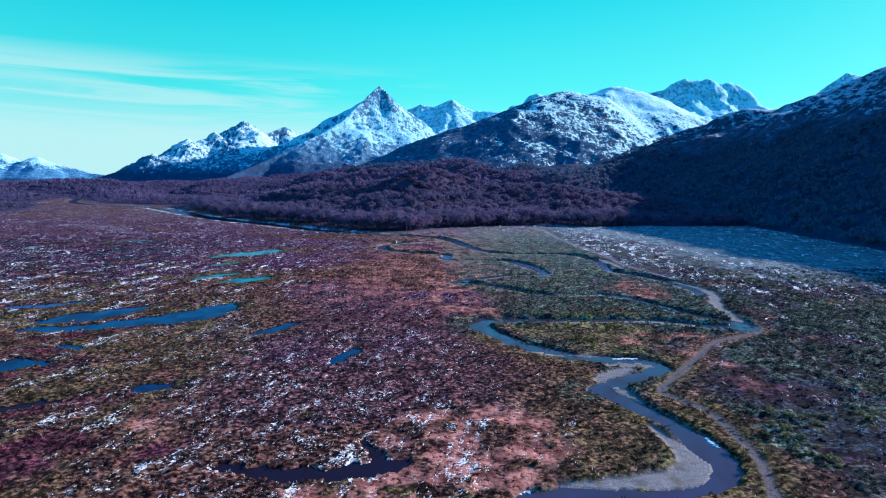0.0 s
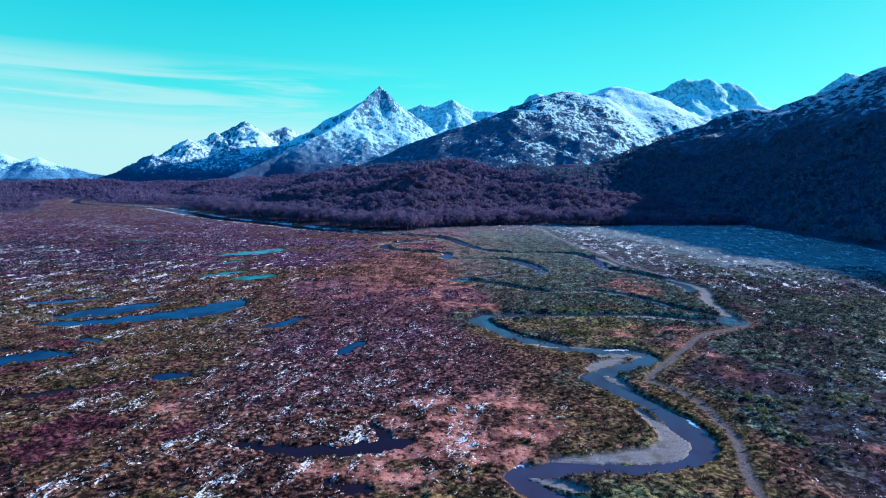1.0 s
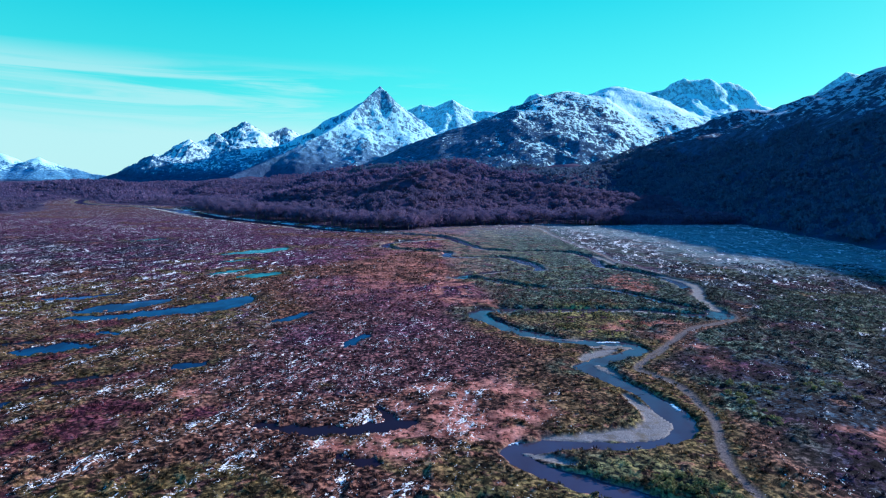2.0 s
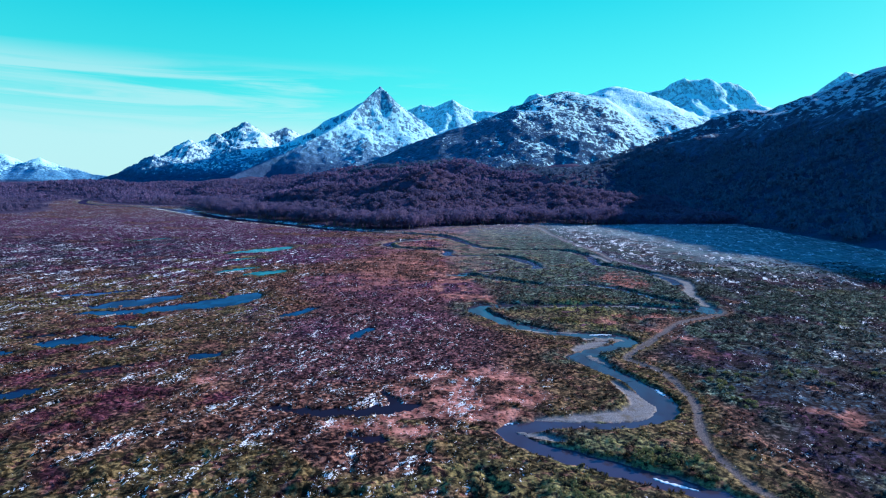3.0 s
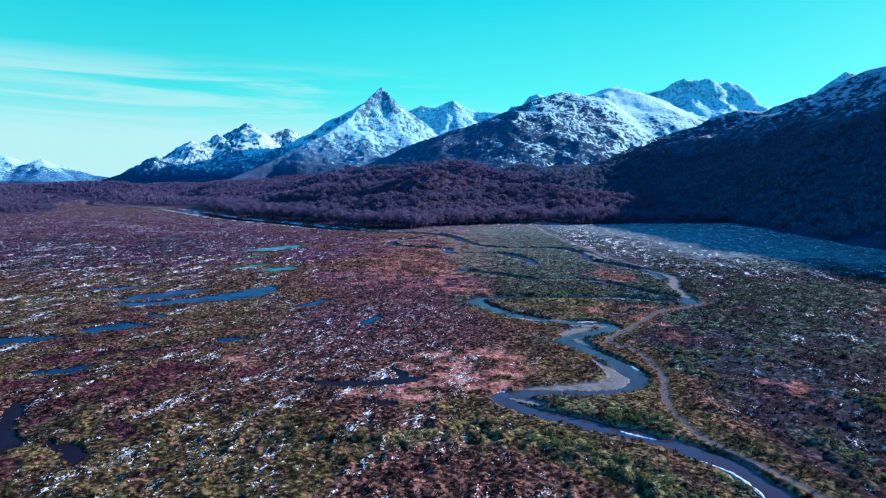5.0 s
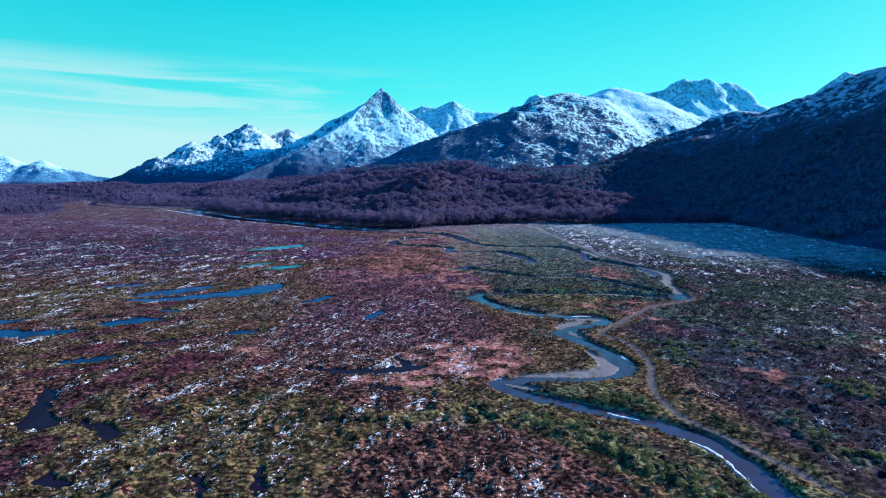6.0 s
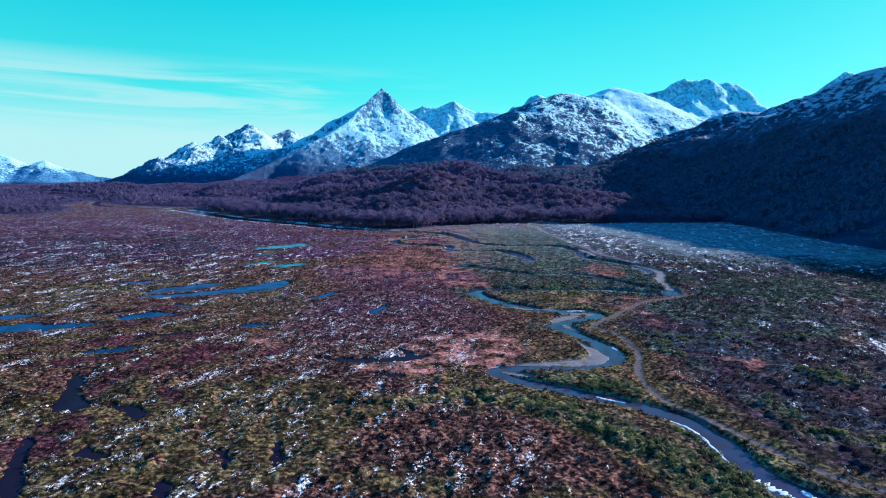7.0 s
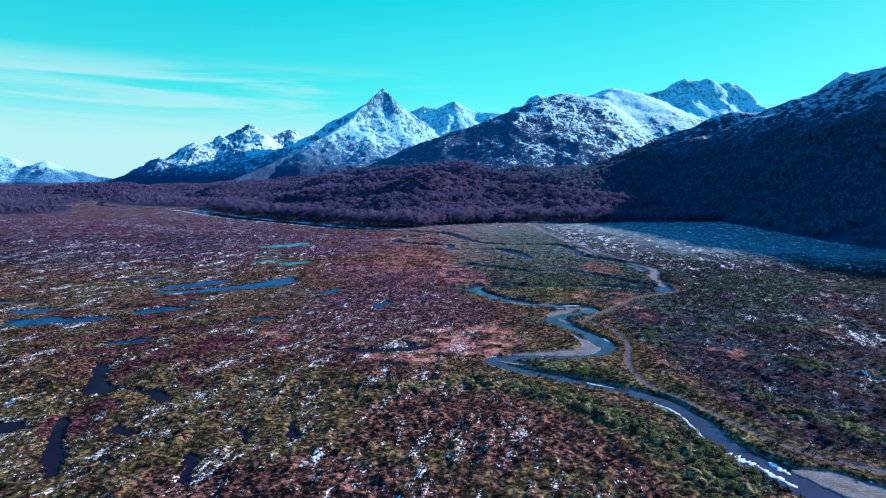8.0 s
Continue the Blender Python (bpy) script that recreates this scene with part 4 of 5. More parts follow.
# ---- mountains ----
def make_mountain(name, ridges, fall, box, step, mat, label, rough=1.0, seed=0, jag=1.0, crests=1, group="snowy mountains"):
    steep, apron, reach, blunt = fall          # slope at the crest, slope far down, where it eases, how blunt the crest is
    x0, x1, y0, y1 = box
    xs, ys = np.arange(x0, x1 + step, step), np.arange(y0, y1 + step, step)
    gy, gx = np.meshgrid(ys, xs, indexing="ij")
    x, y = gx.ravel(), gy.ravel()
    wx, wy = x + 55 * rough * fbm(x / 240, y / 240, 3, seed), y + 55 * rough * fbm(x / 240, y / 240, 3, seed + 1)
    z = np.full(x.shape, -60.0)
    top = max(point[2] for line in ridges for point in line)
    crest, place = np.full(x.shape, 1e9), np.zeros(x.shape)
    for number, line in enumerate(ridges):
        r = np.array(line, float)
        run = 977.0 * number
        for a, b in zip(r[:-1], r[1:]):
            ab = b - a
            s = np.clip(((wx - a[0]) * ab[0] + (wy - a[1]) * ab[1]) / (ab[0] ** 2 + ab[1] ** 2), 0, 1)
            s0 = np.clip(((x - a[0]) * ab[0] + (y - a[1]) * ab[1]) / (ab[0] ** 2 + ab[1] ** 2), 0, 1)
            d0 = np.hypot(x - a[0] - s0 * ab[0], y - a[1] - s0 * ab[1])
            d = np.hypot(wx - a[0] - s * ab[0], wy - a[1] - s * ab[1])
            k = smooth(0, 130, d0)
            d, s = d0 + (d - d0) * k, s0 + (s - s0) * k
            long = math.hypot(ab[0], ab[1])
            spur = number >= crests
            e = d * d / (d + blunt + 80 * spur)
            sharp = steep * (0.75 if spur else 1.0) * (0.62 + 0.38 * smooth(0.55, 0.9, (a[2] + s * ab[2]) / top))
            h = a[2] + s * ab[2] - 28 * spur - apron * e - (sharp - apron) * reach * (1 - np.exp(-e / reach))
            place = np.where(h > z, run + s * long, place)
            z = np.maximum(z, h)
            run += long
            crest = np.minimum(crest, d0)
    body = smooth(-20, 160, z)
    away = 0.06 + 0.94 * smooth(0, 200, crest)
    ribs = ridged(place / 95 + 0.4 * fbm(x / 120, y / 120, 2, seed + 9), crest / 520, 3, seed + 2, 0.6)
    z = z + rough * body * away * (17 * ribs + 15 * ridged(x / 170, y / 220, 4, seed + 3, 0.55) - 24)
    z = z + body * (0.3 * jag + rough * 0.7 * away) * 10 * ridged(x / 46, y / 60, 4, seed + 5, 0.6)
    me = mesh_of(name, np.stack((x, y, z), -1), grid_faces(len(ys), len(xs)), mat)
    return tagged(new(name, me), label, "mountain", group, "structure")


# rock and snow colours hold the blue haze, palest for the high ranges
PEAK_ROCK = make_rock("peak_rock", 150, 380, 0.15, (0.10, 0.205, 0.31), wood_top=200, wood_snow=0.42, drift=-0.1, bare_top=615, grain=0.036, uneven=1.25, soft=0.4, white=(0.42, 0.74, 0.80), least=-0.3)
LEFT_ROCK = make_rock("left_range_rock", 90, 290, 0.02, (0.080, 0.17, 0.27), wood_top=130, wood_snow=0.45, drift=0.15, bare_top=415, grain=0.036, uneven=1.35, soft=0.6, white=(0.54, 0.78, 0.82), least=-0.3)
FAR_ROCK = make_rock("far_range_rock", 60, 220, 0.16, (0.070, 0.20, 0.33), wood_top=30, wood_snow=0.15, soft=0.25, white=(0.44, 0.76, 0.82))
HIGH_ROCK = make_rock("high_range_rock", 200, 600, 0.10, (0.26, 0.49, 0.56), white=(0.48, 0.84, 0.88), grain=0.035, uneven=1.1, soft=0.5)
HILL_ROCK = make_rock("snowy_hill_rock", 190, 370, 0.10, (0.046, 0.092, 0.155), wood_top=60, wood_snow=0.5, drift=0.7, grain=0.075, uneven=1.2, soft=0.3, least=-0.19, snow_x=(330, 620))

PYRAMID_RIDGE = [(-1123, 3050, 46), (-1086, 3200, 84), (-1008, 3350, 138), (-922, 3450, 195), (-830, 3550, 261), (-738, 3680, 326), (-645, 3860, 425), (-617, 3960, 483), (-569, 4100, 564), (-524, 4200, 636), (-467, 4300, 710)]
make_mountain("pyramid_peak", [PYRAMID_RIDGE,
                               [(-467, 4300, 707), (-420, 4269, 667), (-377, 4238, 597), (-338, 4206, 554), (-296, 4175, 512), (-255, 4144, 459), (-162, 4112, 342), (-83, 4081, 291), (53, 4050, 219), (200, 4000, 150)],
                               [(-460, 4300, 690), (-410, 4190, 540), (-400, 4050, 400), (-310, 3850, 290), (-330, 3600, 190), (-260, 3350, 110)], [(-645, 3860, 400), (-620, 3700, 290), (-640, 3500, 190), (-600, 3250, 110)], [(-255, 4144, 440), (-180, 3960, 270), (-90, 3700, 140)]],
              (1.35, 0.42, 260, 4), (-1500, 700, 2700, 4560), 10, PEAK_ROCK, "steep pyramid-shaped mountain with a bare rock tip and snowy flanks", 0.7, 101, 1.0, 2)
JAGGED_CREST = [(-2120, 3640, -10), (-2021, 3706, 26), (-1977, 3763, 80), (-1911, 3830, 154), (-1894, 3871, 184), (-1883, 3909, 154), (-1833, 3965, 201), (-1787, 4020, 243), (-1750, 4070, 297), (-1723, 4114, 270), (-1684, 4165, 299), (-1627, 4224, 360), (-1603, 4266, 333), (-1559, 4317, 384), (-1472, 4388, 452), (-1416, 4444, 414), (-1351, 4504, 367), (-1298, 4558, 392), (-1239, 4614, 430), (-1179, 4669, 402), (-1105, 4731, 350), (-882, 4814, 227)]
make_mountain("jagged_range", [JAGGED_CREST,
                               [(-1472, 4388, 429), (-1427, 4194, 317), (-1334, 4045, 241), (-1352, 3793, 151), (-1247, 3586, 85)], [(-1239, 4614, 388), (-1256, 4412, 284), (-1221, 4274, 199)], [(-1627, 4224, 323), (-1591, 4026, 203), (-1641, 3793, 126), (-1562, 3560, 62)], [(-1750, 4070, 259), (-1772, 3882, 167), (-1704, 3682, 82)]],
              (1.15, 0.34, 220, 4), (-2700, -300, 2900, 4860), 10.5, LEFT_ROCK, "jagged grey mountain range with fresh snow on its slopes", 1.2, 131, 3.0)
DISTANT_CREST = [(-4180, 4700, 330), (-3777, 4700, 287), (-3515, 4702, 216), (-3431, 4704, 168), (-3322, 4705, 139), (-3277, 4707, 162), (-3231, 4709, 192), (-3146, 4711, 141), (-3037, 4713, 112), (-2926, 4715, 100), (-2817, 4716, 66), (-2706, 4718, 58), (-2618, 4720, 30), (-2200, 4720, 10)]
make_mountain("distant_range", [DISTANT_CREST, [(-3515, 4700, 210), (-3400, 4300, 90)], [(-3800, 4700, 260), (-3750, 4300, 100)]],
              (0.9, 0.35, 200, 4), (-4500, -1900, 3900, 4800), 14, FAR_ROCK, "distant low mountain range half covered in snow", 0.8, 151, 1.6)
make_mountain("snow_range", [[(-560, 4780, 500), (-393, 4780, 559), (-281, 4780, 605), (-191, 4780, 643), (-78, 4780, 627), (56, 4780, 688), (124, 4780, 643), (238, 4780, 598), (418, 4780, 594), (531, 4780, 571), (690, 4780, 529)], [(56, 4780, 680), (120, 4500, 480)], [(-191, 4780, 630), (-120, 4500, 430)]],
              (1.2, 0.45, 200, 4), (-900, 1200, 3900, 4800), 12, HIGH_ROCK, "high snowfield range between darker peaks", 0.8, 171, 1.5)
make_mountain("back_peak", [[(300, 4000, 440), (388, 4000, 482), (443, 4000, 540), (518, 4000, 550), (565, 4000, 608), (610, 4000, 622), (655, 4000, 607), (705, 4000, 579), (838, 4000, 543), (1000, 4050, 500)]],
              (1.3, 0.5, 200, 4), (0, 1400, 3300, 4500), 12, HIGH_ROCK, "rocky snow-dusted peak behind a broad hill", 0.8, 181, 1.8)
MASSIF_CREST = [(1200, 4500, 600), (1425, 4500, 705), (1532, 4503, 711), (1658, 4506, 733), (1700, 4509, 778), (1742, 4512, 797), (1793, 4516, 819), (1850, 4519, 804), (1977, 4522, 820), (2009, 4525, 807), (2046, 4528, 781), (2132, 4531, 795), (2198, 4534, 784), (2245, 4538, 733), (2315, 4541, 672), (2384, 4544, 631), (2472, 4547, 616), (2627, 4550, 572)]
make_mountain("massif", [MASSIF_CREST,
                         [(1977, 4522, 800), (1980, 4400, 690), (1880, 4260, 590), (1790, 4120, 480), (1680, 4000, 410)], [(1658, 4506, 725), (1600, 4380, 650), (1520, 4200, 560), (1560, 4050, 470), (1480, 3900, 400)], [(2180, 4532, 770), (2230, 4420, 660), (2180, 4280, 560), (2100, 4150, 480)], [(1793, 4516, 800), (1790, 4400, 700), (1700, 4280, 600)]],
              (1.5, 0.45, 240, 30), (700, 3100, 3400, 4800), 13, HIGH_ROCK, "broad high massif of rock and snow, pale haze put into its colours", 1.0, 191, 2.2)
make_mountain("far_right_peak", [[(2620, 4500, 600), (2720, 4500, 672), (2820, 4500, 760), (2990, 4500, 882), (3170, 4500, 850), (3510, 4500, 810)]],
              (1.2, 0.5, 200, 4), (2300, 3900, 3800, 4780), 16, HIGH_ROCK, "snowy summit behind a dark hill, pale haze put into its colours", 1.0, 201)
SNOWY_CREST = [(-330, 1820, 50), (-169, 1850, 94), (-47, 1883, 139), (24, 1917, 165), (135, 1950, 220), (220, 1983, 256), (290, 2017, 288), (342, 2050, 316), (386, 2083, 336), (428, 2117, 351), (460, 2150, 335), (488, 2183, 332), (567, 2217, 353), (607, 2250, 377), (647, 2283, 396), (690, 2317, 382), (756, 2350, 368), (881, 2383, 331), (964, 2417, 291), (1050, 2450, 250), (1200, 2450, 180)]
make_mountain("snowy_hill", [SNOWY_CREST,
                             [(428, 2117, 335), (390, 2000, 245), (400, 1900, 170), (330, 1800, 100)], [(647, 2283, 375), (640, 2120, 260), (690, 1990, 190), (620, 1860, 105)], [(135, 1950, 205), (80, 1820, 110)]],
              (0.62, 0.50, 300, 90), (-700, 1500, 1350, 3000), 10, HILL_ROCK, "broad dark hill with a white snow crest", 0.5, 211, 1.2)


# ---- the wooded hill whose shade falls on the flats ----
def make_hill():
    xs, ys = np.arange(60, 1150, 8.5), np.arange(-700, 1650, 8.5)
    gy, gx = np.meshgrid(ys, xs, indexing="ij")
    x, y = gx.ravel(), gy.ravel()
    z = hill_height(x, y) - 0.5
    # snow colour dulled blue for the crest's shade, haze in the rock's blue
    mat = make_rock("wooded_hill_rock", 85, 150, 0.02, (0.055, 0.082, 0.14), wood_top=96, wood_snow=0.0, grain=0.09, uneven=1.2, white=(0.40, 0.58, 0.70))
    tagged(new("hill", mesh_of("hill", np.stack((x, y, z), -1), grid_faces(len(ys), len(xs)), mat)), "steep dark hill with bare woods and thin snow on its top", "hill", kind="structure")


make_hill()


# ---- trees ----
def tube(points, radii, sides):
    """A tapered tube through points."""
    verts, faces = [], []
    for (px, py, pz), r in zip(points, radii):
        for k in range(sides):
            a = 2 * math.pi * k / sides
            verts.append((px + r * math.cos(a), py + r * math.sin(a), pz))
    for i in range(len(points) - 1):
        for k in range(sides):
            a, b = i * sides + k, i * sides + (k + 1) % sides
            faces += [(a, b, b + sides), (a, b + sides, a + sides)]
    return verts, faces


def tree_shape(rng, height, limbs, twigs, spread, leaf):
    """Trunk with limbs, and a crown of upward twig sprays: two sets of triangles."""
    lean = rng.uniform(-0.04, 0.04, 2) * height
    top = height * 0.72
    tv, tf = tube([(0, 0, -0.6), (lean[0] * 0.4, lean[1] * 0.4, top * 0.5), (lean[0], lean[1], top)], (0.022 * height, 0.015 * height, 0.005 * height), 6)
    cv, cf = [], []
    tips = []
    for i in range(limbs):
        a, h = rng.uniform(0, 2 * math.pi), height * rng.uniform(0.22, 0.6)
        reach = spread * height * rng.uniform(0.55, 1.0) * (1.1 - 0.5 * h / height)
        end = (lean[0] * h / top + reach * math.cos(a), lean[1] * h / top + reach * math.sin(a), min(h + height * rng.uniform(0.18, 0.34), height * 0.95))
        v, f = tube([(lean[0] * h / top, lean[1] * h / top, h), end], (0.009 * height, 0.003 * height), 3)
        tf += [tuple(j + len(tv) for j in t) for t in f]
        tv += v
        tips.append(end)
    tips.append((lean[0], lean[1], height * 0.84))
    for i in range(twigs):
        c = tips[i % len(tips)]
        r = spread * height * 0.42
        p = np.array(c) + rng.normal(0, 1, 3) * (r * 0.5, r * 0.5, height * 0.085)
        p[2] = min(max(p[2], height * 0.16), height * 0.93)
        away = (p - (0, 0, height * 0.52)) / (spread * height, spread * height, height * 0.42)
        away = away / (np.linalg.norm(away) + 1e-6)
        out = np.cross(away, rng.normal(0, 1, 3)) if i % 4 else away + np.array((0, 0, 0.5)) + rng.normal(0, 0.3, 3)
        out /= np.linalg.norm(out) + 1e-6
        across = np.cross(out, away + rng.normal(0, 0.15, 3))
        across /= np.linalg.norm(across) + 1e-6
        long, wide = leaf * height * rng.uniform(0.10, 0.19), leaf * height * rng.uniform(0.06, 0.13)
        k = len(cv)
        cv += [tuple(p - across * wide * 0.5), tuple(p + across * wide * 0.5), tuple(p + out * long + across * wide * 0.2)]
        cf.append((k, k + 1, k + 2))
    return (tv, tf), (cv, cf)


def slope_z(x, y):
    return np.maximum(land_height(x, y), hill_height(x, y) - 0.5)


def make_edge_trees():
    rng = np.random.default_rng(7)
    kinds = []
    for i in range(8):
        (tv, tf), (cv, cf) = tree_shape(rng, rng.uniform(10.5, 13.5), 13, 900, rng.uniform(0.38, 0.5), 0.38)
        thing = new("bare_tree")
        part("trunk", tv, tf, BARK, thing)
        part("crown", cv, cf, TWIGS, thing, shade=False)
        tagged(thing, "leafless southern beech with a purple-brown twig crown", "tree", "trees along the wood's edge")
        kinds.append(thing)
    e = np.array(FOREST_EDGE, float)
    spots = []
    while len(spots) < 270:
        x = rng.uniform(-300, 150)
        y = np.interp(x, e[:, 0], e[:, 1]) + rng.uniform(2, 24)
        if forest_depth(np.array([x]), np.array([y]))[0] > 2 and all((x - a) ** 2 + (y - b) ** 2 > 9 for a, b in spots):
            spots.append((x, y))
    for i, (x, y) in enumerate(spots):
        m = pose(x, y, float(slope_z(np.array([x]), np.array([y]))[0]), 0, 0, rng.uniform(0, 360))
        if i < len(kinds):
            kinds[i].matrix_basis = m
        else:
            copy = copy_thing(kinds[i % len(kinds)], m)
            k = rng.uniform(0.72, 1.15)
            copy.scale = (k, k, k * rng.uniform(0.9, 1.1))


make_edge_trees()


def scatter(name, shapes, x, y, z, size, turn, mat, label, category, covers=None, tall=None):
    """Copies of small shapes joined into one mesh that nobody could count."""
    which = np.arange(len(x)) % len(shapes)
    all_v, all_f, all_c, base = [], [], [], 0
    for i, (v, f) in enumerate(shapes):
        pick = np.nonzero(which == i)[0]
        v, f = np.array(v, float), np.array(f, int)
        c, s = np.cos(turn[pick])[:, None], np.sin(turn[pick])[:, None]
        k = size[pick][:, None]
        up = k if tall is None else tall[pick][:, None]
        out = np.stack((x[pick][:, None] + k * (v[:, 0] * c - v[:, 1] * s), y[pick][:, None] + k * (v[:, 0] * s + v[:, 1] * c), z[pick][:, None] + up * v[:, 2]), -1)
        all_v.append(out.reshape(-1, 3))
        all_f.append((f[None] + (base + np.arange(len(pick)) * len(v))[:, None, None]).reshape(-1, f.shape[1]))
        if covers is not None:
            all_c.append([np.repeat(c[pick], len(v), 0) for c in covers])
        base += len(pick) * len(v)
    me = mesh_of(name, np.concatenate(all_v), np.concatenate(all_f), mat, False)
    if covers is not None:
        give_cover(me, *(np.concatenate(group) for group in zip(*all_c)))
    return tagged(new(name, me), label, category, kind="stuff")


def make_woods():
    rng = np.random.default_rng(11)

    def shapes(count, sprays, size):
        """Leafless crowns: a thin stem under a loose, lobed dome of twig sprays."""
        out = []
        for _ in range(count):
            verts, faces = tube([(0, 0, -0.05), (rng.uniform(-0.03, 0.03), rng.uniform(-0.03, 0.03), 0.55)], (0.020, 0.008), 3)
            lobes = [rng.normal(0, 1, 3) for _ in range(5)]
            wide = rng.uniform(0.36, 0.48)
            for k in range(sprays):
                d = rng.normal(0, 1, 3)
                d[2] = abs(d[2]) * 1.1 - 0.35
                d /= np.linalg.norm(d)
                bulge = 0.72 + 0.30 * max(0.0, max(float(d @ c) / float(np.linalg.norm(c)) for c in lobes)) ** 3
                p = d * (wide, wide, 0.40) * bulge * rng.uniform(0.62, 1.05) + (0, 0, 0.54)
                if k % 3:
                    face = d + rng.normal(0, 0.45, 3)
                    way = np.cross(face, rng.normal(0, 1, 3)) + (0, 0, 0.5)
                else:
                    way, face = d + (0, 0, 0.8) + rng.normal(0, 0.3, 3), rng.normal(0, 1, 3)
                way /= np.linalg.norm(way) + 1e-6
                side = np.cross(face, way)
                side /= np.linalg.norm(side) + 1e-6
                long, half = size * rng.uniform(0.7, 1.3), size * rng.uniform(0.22, 0.42)
                base = len(verts)
                verts += [tuple(p - side * half - way * long * 0.4), tuple(p + side * half - way * long * 0.4), tuple(p + way * long * 0.6)]
                faces.append((base, base + 1, base + 2))
            out.append((np.array(verts), np.array(faces)))
        return out

    # the wood on the flats and low rises, thinner stems further off
    n = 54000
    d = rng.uniform(350 ** 1.4, 2300 ** 1.4, n) ** (1 / 1.4)
    a = rng.uniform(-0.95, 0.72, n)
    x, y = d * a, d
    s = forest_depth(x, y)
    keep = (s > 6) & (hill_height(x, y) < 1.0) & (rng.uniform(0, 1, n) < np.clip(760 / d, 0.42, 1)) & (fbm(x / 60, y / 60, 3, 71) > -0.6)
    x, y, d = x[keep], y[keep], d[keep]
    size = rng.uniform(8.0, 12.0, len(x)) * np.where(x < -300, 0.45 + 0.55 * smooth(0, 70, s[keep]), 1.0)
    for name, pick, kinds, label in (("bare_wood", d < 760, shapes(8, 130, 0.15), "dense leafless purple-brown beech wood on rolling ground"), ("far_wood", d >= 760, shapes(6, 19, 0.36), "far leafless beech wood over low hills")):
        scatter(name, kinds, x[pick], y[pick], slope_z(x[pick], y[pick]), size[pick], rng.uniform(0, 6.28, int(pick.sum())), TWIGS, label, "wood")
    # the wood on the shaded hill
    n = 44000
    x, y = rng.uniform(-330, 800, n), rng.uniform(180, 1450, n)
    h = hill_height(x, y)
    keep = (h > 0.3) & (h < 88 + 45 * fbm(x / 60, y / 60, 3, 72)) & (x / y < 0.95)
    x, y = x[keep], y[keep]
    # sprays coloured with the hill's blue shade and haze
    scatter("hill_wood", shapes(5, 14, 0.38), x, y, slope_z(x, y), rng.uniform(6.0, 8.5, len(x)), rng.uniform(0, 6.28, len(x)), SHADE_TWIGS, "dark wood on the steep shaded hillside, blue shade and haze put into its colour", "wood")


make_woods()


# ---- low plants on the bog ----
def tuft_shape(rng, blades, lean, thick=1.0):
    v, f = [], []
    for i in range(blades):
        a = rng.uniform(0, 6.28)
        r = rng.uniform(0, 0.45)
        p = np.array((r * math.cos(a), r * math.sin(a), -0.1))
        tip = p + np.array((math.cos(a) * lean, math.sin(a) * lean, 0)) * rng.uniform(0.3, 1.0) + (0, 0, rng.uniform(0.6, 1.1))
        side = np.array((-math.sin(a), math.cos(a), 0)) * rng.uniform(0.16, 0.34) * thick
        k = len(v)
        v += [tuple(p - side), tuple(p + side), tuple(tip)]
        f.append((k, k + 1, k + 2))
    return v, f


def shrub_shape(rng, leaves):
    v, f = [], []
    for i in range(leaves):
        d = rng.normal(0, 1, 3)
        d[2] = abs(d[2])
        d /= np.linalg.norm(d)
        p = d * rng.uniform(0.55, 1.0) * (0.6, 0.6, 0.75)
        u = np.cross(d, rng.normal(0, 1, 3))
        u /= np.linalg.norm(u)
        w = np.cross(d, u)
        q = rng.uniform(0.16, 0.30)
        k = len(v)
        v += [tuple(p - u * q * 0.6), tuple(p + u * q * 0.6), tuple(p + w * q + d * 0.1)]
        f.append((k, k + 1, k + 2))
    return v, f


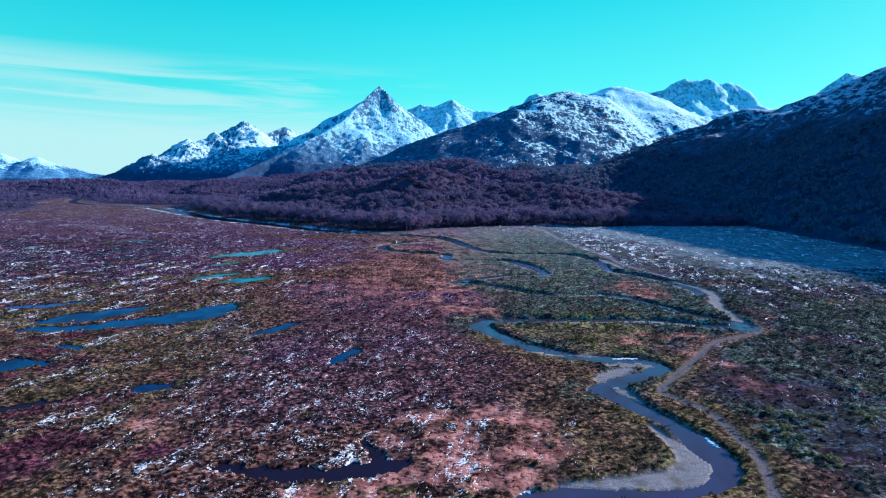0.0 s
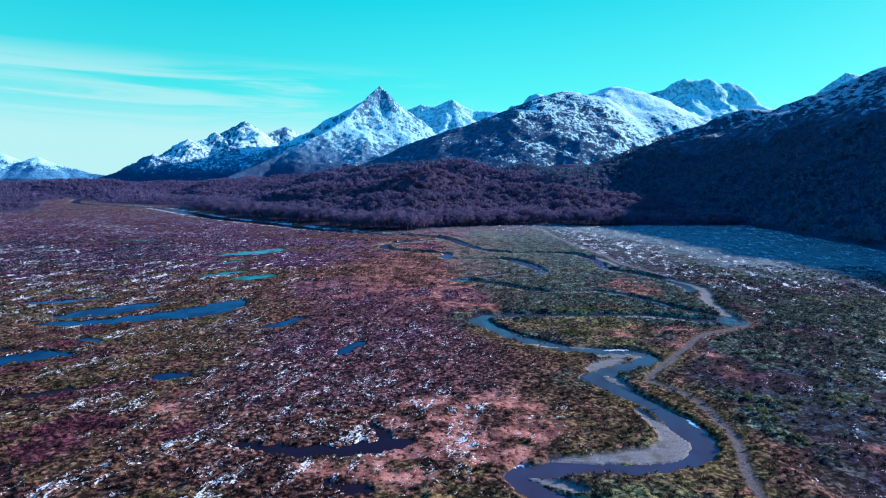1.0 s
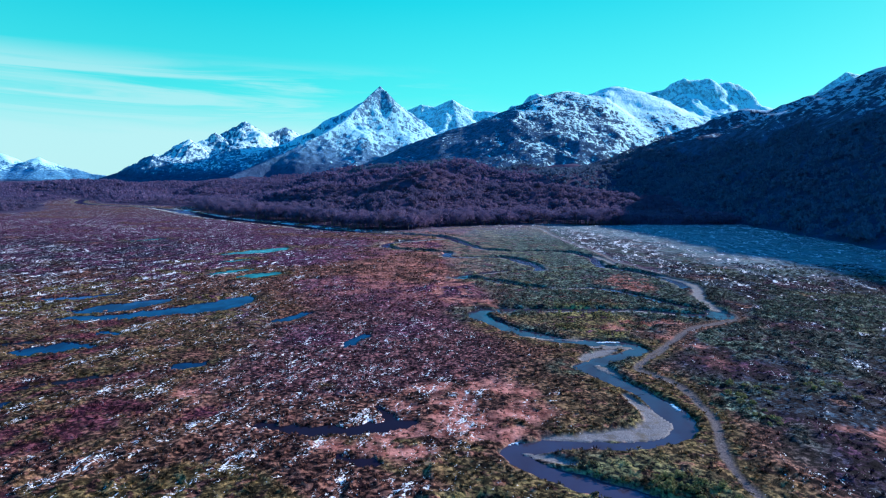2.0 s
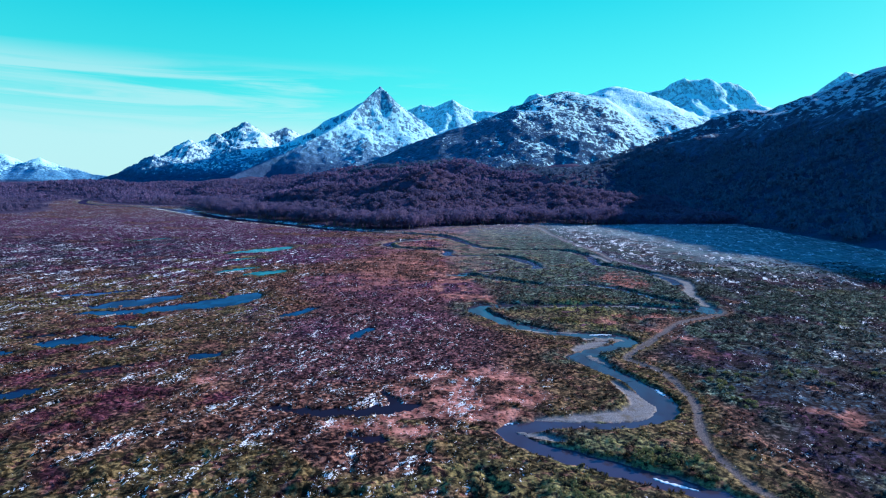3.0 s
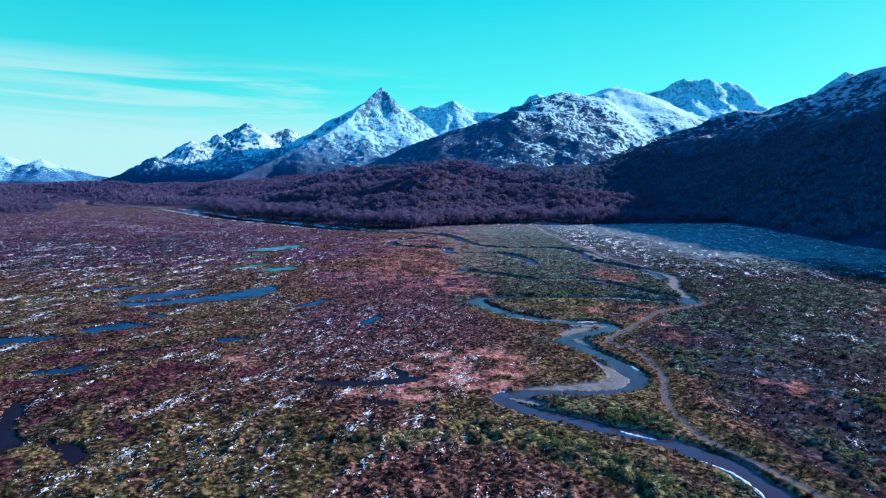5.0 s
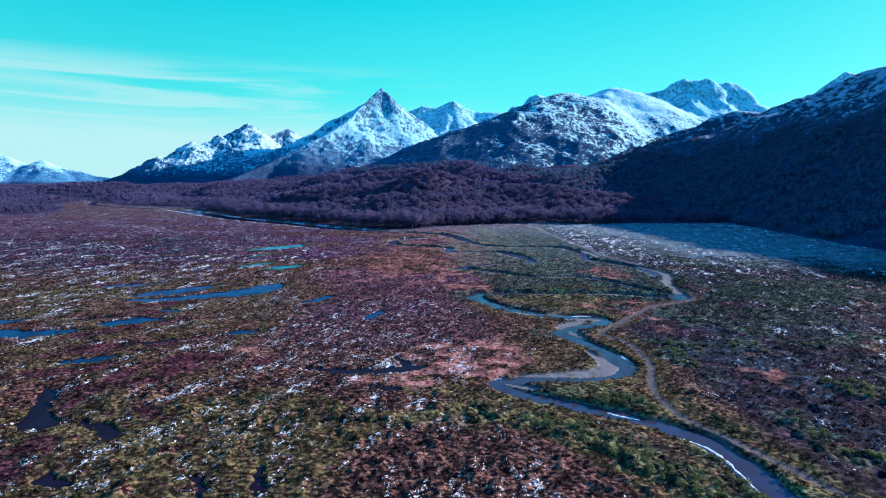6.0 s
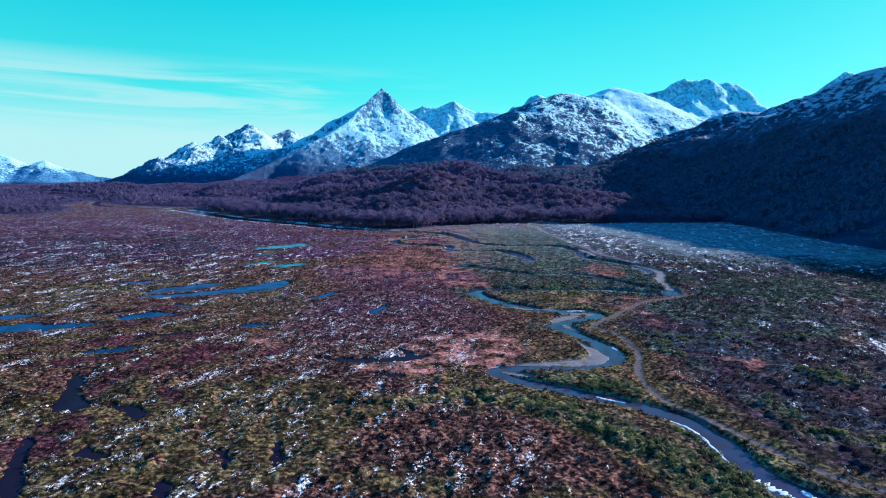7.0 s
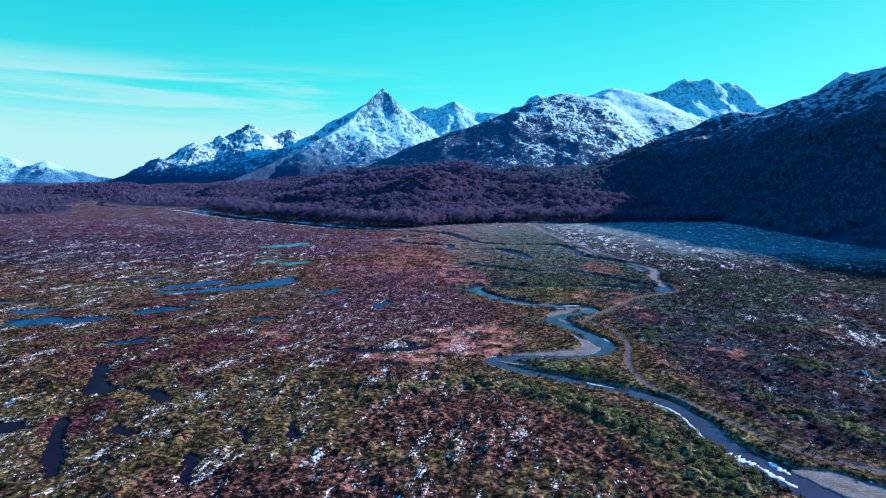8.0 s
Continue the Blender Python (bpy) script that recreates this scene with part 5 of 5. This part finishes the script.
def make_plants():
    rng = np.random.default_rng(23)

    def spots(n, y0, y1, power):
        d = (60 + (y1 - y0) * rng.uniform(0, 1, n) ** power) + y0
        a = rng.uniform(-0.86, 0.86, n)
        x, y = d * a, d - 60
        shapes = wet_shapes(x, y)
        ca, cb, cc = cover(x, y, *shapes)
        open_ground = (np.minimum(shapes[0], shapes[1]) > 0.5) & (shapes[2] > 0.4) & (ca[:, 1] < 0.3) & (cb[:, 3] < 0.2)
        return x, y, shapes, ca, cb, cc, open_ground

    x, y, shapes, ca, cb, cc, ok = spots(62000, 0, 230, 0.75)
    ok &= (ca[:, 2] < 0.35) & (rng.uniform(0, 1, len(x)) > 0.5 * cc[:, 3]) & (rng.uniform(0, 1, len(x)) < smooth(220, 60, y) * (0.45 + 0.9 * np.clip(fbm(x / 8, y / 8, 2, 43) + 0.3, 0, 1)))
    x, y, ca, cb, cc = x[ok], y[ok], ca[ok], cb[ok], cc[ok]
    z = ground_height(x, y, [s[ok] for s in shapes])
    size = rng.uniform(0.35, 0.75, len(x))
    scatter("heath_tufts", [tuft_shape(rng, 15, 0.55, 0.5) for _ in range(6)], x, y, z, size, rng.uniform(0, 6.28, len(x)), PLANTS, "low tufts of maroon and olive bog heath", "heath", (ca, cb, cc), size * rng.uniform(0.3, 0.6, len(x)))
    # hummocks of heath further out
    n = 30000
    y = rng.uniform(130 ** 0.5, 440 ** 0.5, n) ** 2
    x = (y + 50) * rng.uniform(-0.84, 0.62, n)
    shapes = wet_shapes(x, y)
    ca, cb, cc = cover(x, y, *shapes)
    ok = (np.minimum(shapes[0], shapes[1]) > 1.4) & (shapes[2] > 1.0) & (ca[:, 1] < 0.2) & (cb[:, 3] < 0.2) & (x < -4 + 0.02 * y) & (cc[:, 0] < 0.3) & (rng.uniform(0, 1, n) < 0.7)
    x, y, ca, cb, cc = x[ok], y[ok], ca[ok], cb[ok], cc[ok]
    z = ground_height(x, y, [s[ok] for s in shapes])
    size = rng.uniform(0.5, 1.0, len(x))
    scatter("heath_hummocks", [tuft_shape(rng, 7, 0.35) for _ in range(6)], x, y, z, size, rng.uniform(0, 6.28, len(x)), PLANTS, "dark hummocks of heath far out on the bog", "heath", (ca, cb, cc), size * rng.uniform(0.35, 0.7, len(x)))
    # the shrubs that stand apart along the near bank, each with its stems
    def stand(name, label, group, places, tone):
        kinds = []
        for i in range(6):
            thing = new(name)
            lv, lf = [], []
            for k in range(4):
                v, f = shrub_shape(rng, 34)
                off, grow = rng.uniform(-0.38, 0.38, 3) * (1, 1, 0.25), rng.uniform(0.5, 0.8)
                lf += [tuple(j + len(lv) for j in t) for t in f]
                lv += [tuple(np.array(p) * grow + off + (0, 0, 0.25)) for p in v]
            sv, sf = [], []
            for k in range(5):
                a = rng.uniform(0, 6.28)
                v, f = tube([(0.05 * math.cos(a), 0.05 * math.sin(a), -0.25), (0.35 * math.cos(a), 0.35 * math.sin(a), 0.5)], (0.03, 0.012), 4)
                sf += [tuple(j + len(sv) for j in t) for t in f]
                sv += v
            part("stems", sv, sf, BARK, thing)
            part("foliage", lv, lf, tone, thing, shade=False)
            tagged(thing, label, "shrub", group)
            kinds.append(thing)
        zs = ground_height(np.array([p[0] for p in places]), np.array([p[1] for p in places]))
        for i, ((px, py), pz) in enumerate(zip(places, zs)):
            thing = kinds[i] if i < len(kinds) else copy_thing(kinds[i % len(kinds)], Matrix())
            k = rng.uniform(0.6, 1.25)
            thing.matrix_basis = pose(px, py, float(pz), 0, 0, rng.uniform(0, 360)) @ Matrix.Diagonal((k, k, k * rng.uniform(0.75, 1.0), 1))

    def choose(count, x0, x1, y0, y1):
        px, py = rng.uniform(x0, x1, count), rng.uniform(y0, y1, count)
        st, po, ba = wet_shapes(px, py)
        a, b, c = cover(px, py, st, po, ba)
        fine = (np.minimum(st, po) > 0.9) & (ba > 0.5) & (a[:, 1] < 0.1) & (a[:, 3] > 0.55)
        return [(float(u), float(v)) for u, v, good in zip(px, py, fine) if good]

    stand("evergreen_shrub", "low dark evergreen shrub on the grassy river bank", "shrubs on the river bank", choose(700, 6, 36, 4, 50)[:150], SHRUB)
    stand("heath_shrub", "rounded grey-green shrub on the heath beside the track", "shrubs beside the track", choose(600, 44, 80, 16, 80)[:140], SHRUB)

    n = 16000
    y = rng.uniform(8, 230, n)
    x = rng.uniform(46, 130, n) + 0.18 * y
    shapes = wet_shapes(x, y)
    ca, cb, cc = cover(x, y, *shapes)
    ok = (np.minimum(shapes[0], shapes[1]) > 0.9) & (shapes[2] > 0.8) & (ca[:, 1] < 0.1) & (ca[:, 2] < 0.3) & (cc[:, 3] > 0.4) & (fbm(x / 9, y / 7, 3, 44) > -0.1)
    x, y, ca, cb, cc = x[ok], y[ok], ca[ok], cb[ok], cc[ok]
    size = rng.uniform(0.5, 1.1, len(x))
    scatter("crowberry_scrub", [shrub_shape(rng, 16) for _ in range(6)], x, y, ground_height(x, y, [s[ok] for s in shapes]), size, rng.uniform(0, 6.28, len(x)), PLANTS, "low dark crowberry scrub over the heath", "scrub", (ca, cb, cc), size * rng.uniform(0.45, 0.8, len(x)))

    x, y, shapes, ca, cb, cc, ok = spots(85000, 0, 260, 0.8)
    ok &= (rng.uniform(0, 1, len(x)) < smooth(260, 110, y)) & (ca[:, 3] > 0.45) & (fbm(x / 2.5, y / 2.5, 2, 41) > -0.12)
    x, y, ca, cb, cc = x[ok], y[ok], ca[ok], cb[ok], cc[ok]
    z = ground_height(x, y, [s[ok] for s in shapes])
    size = rng.uniform(0.45, 1.05, len(x))
    scatter("green_scrub", [shrub_shape(rng, 30) for _ in range(6)], x, y, z, size, rng.uniform(0, 6.28, len(x)), PLANTS, "low grey-green evergreen scrub beside the streams", "scrub", (ca, cb, cc), size * rng.uniform(0.6, 0.95, len(x)))


make_plants()
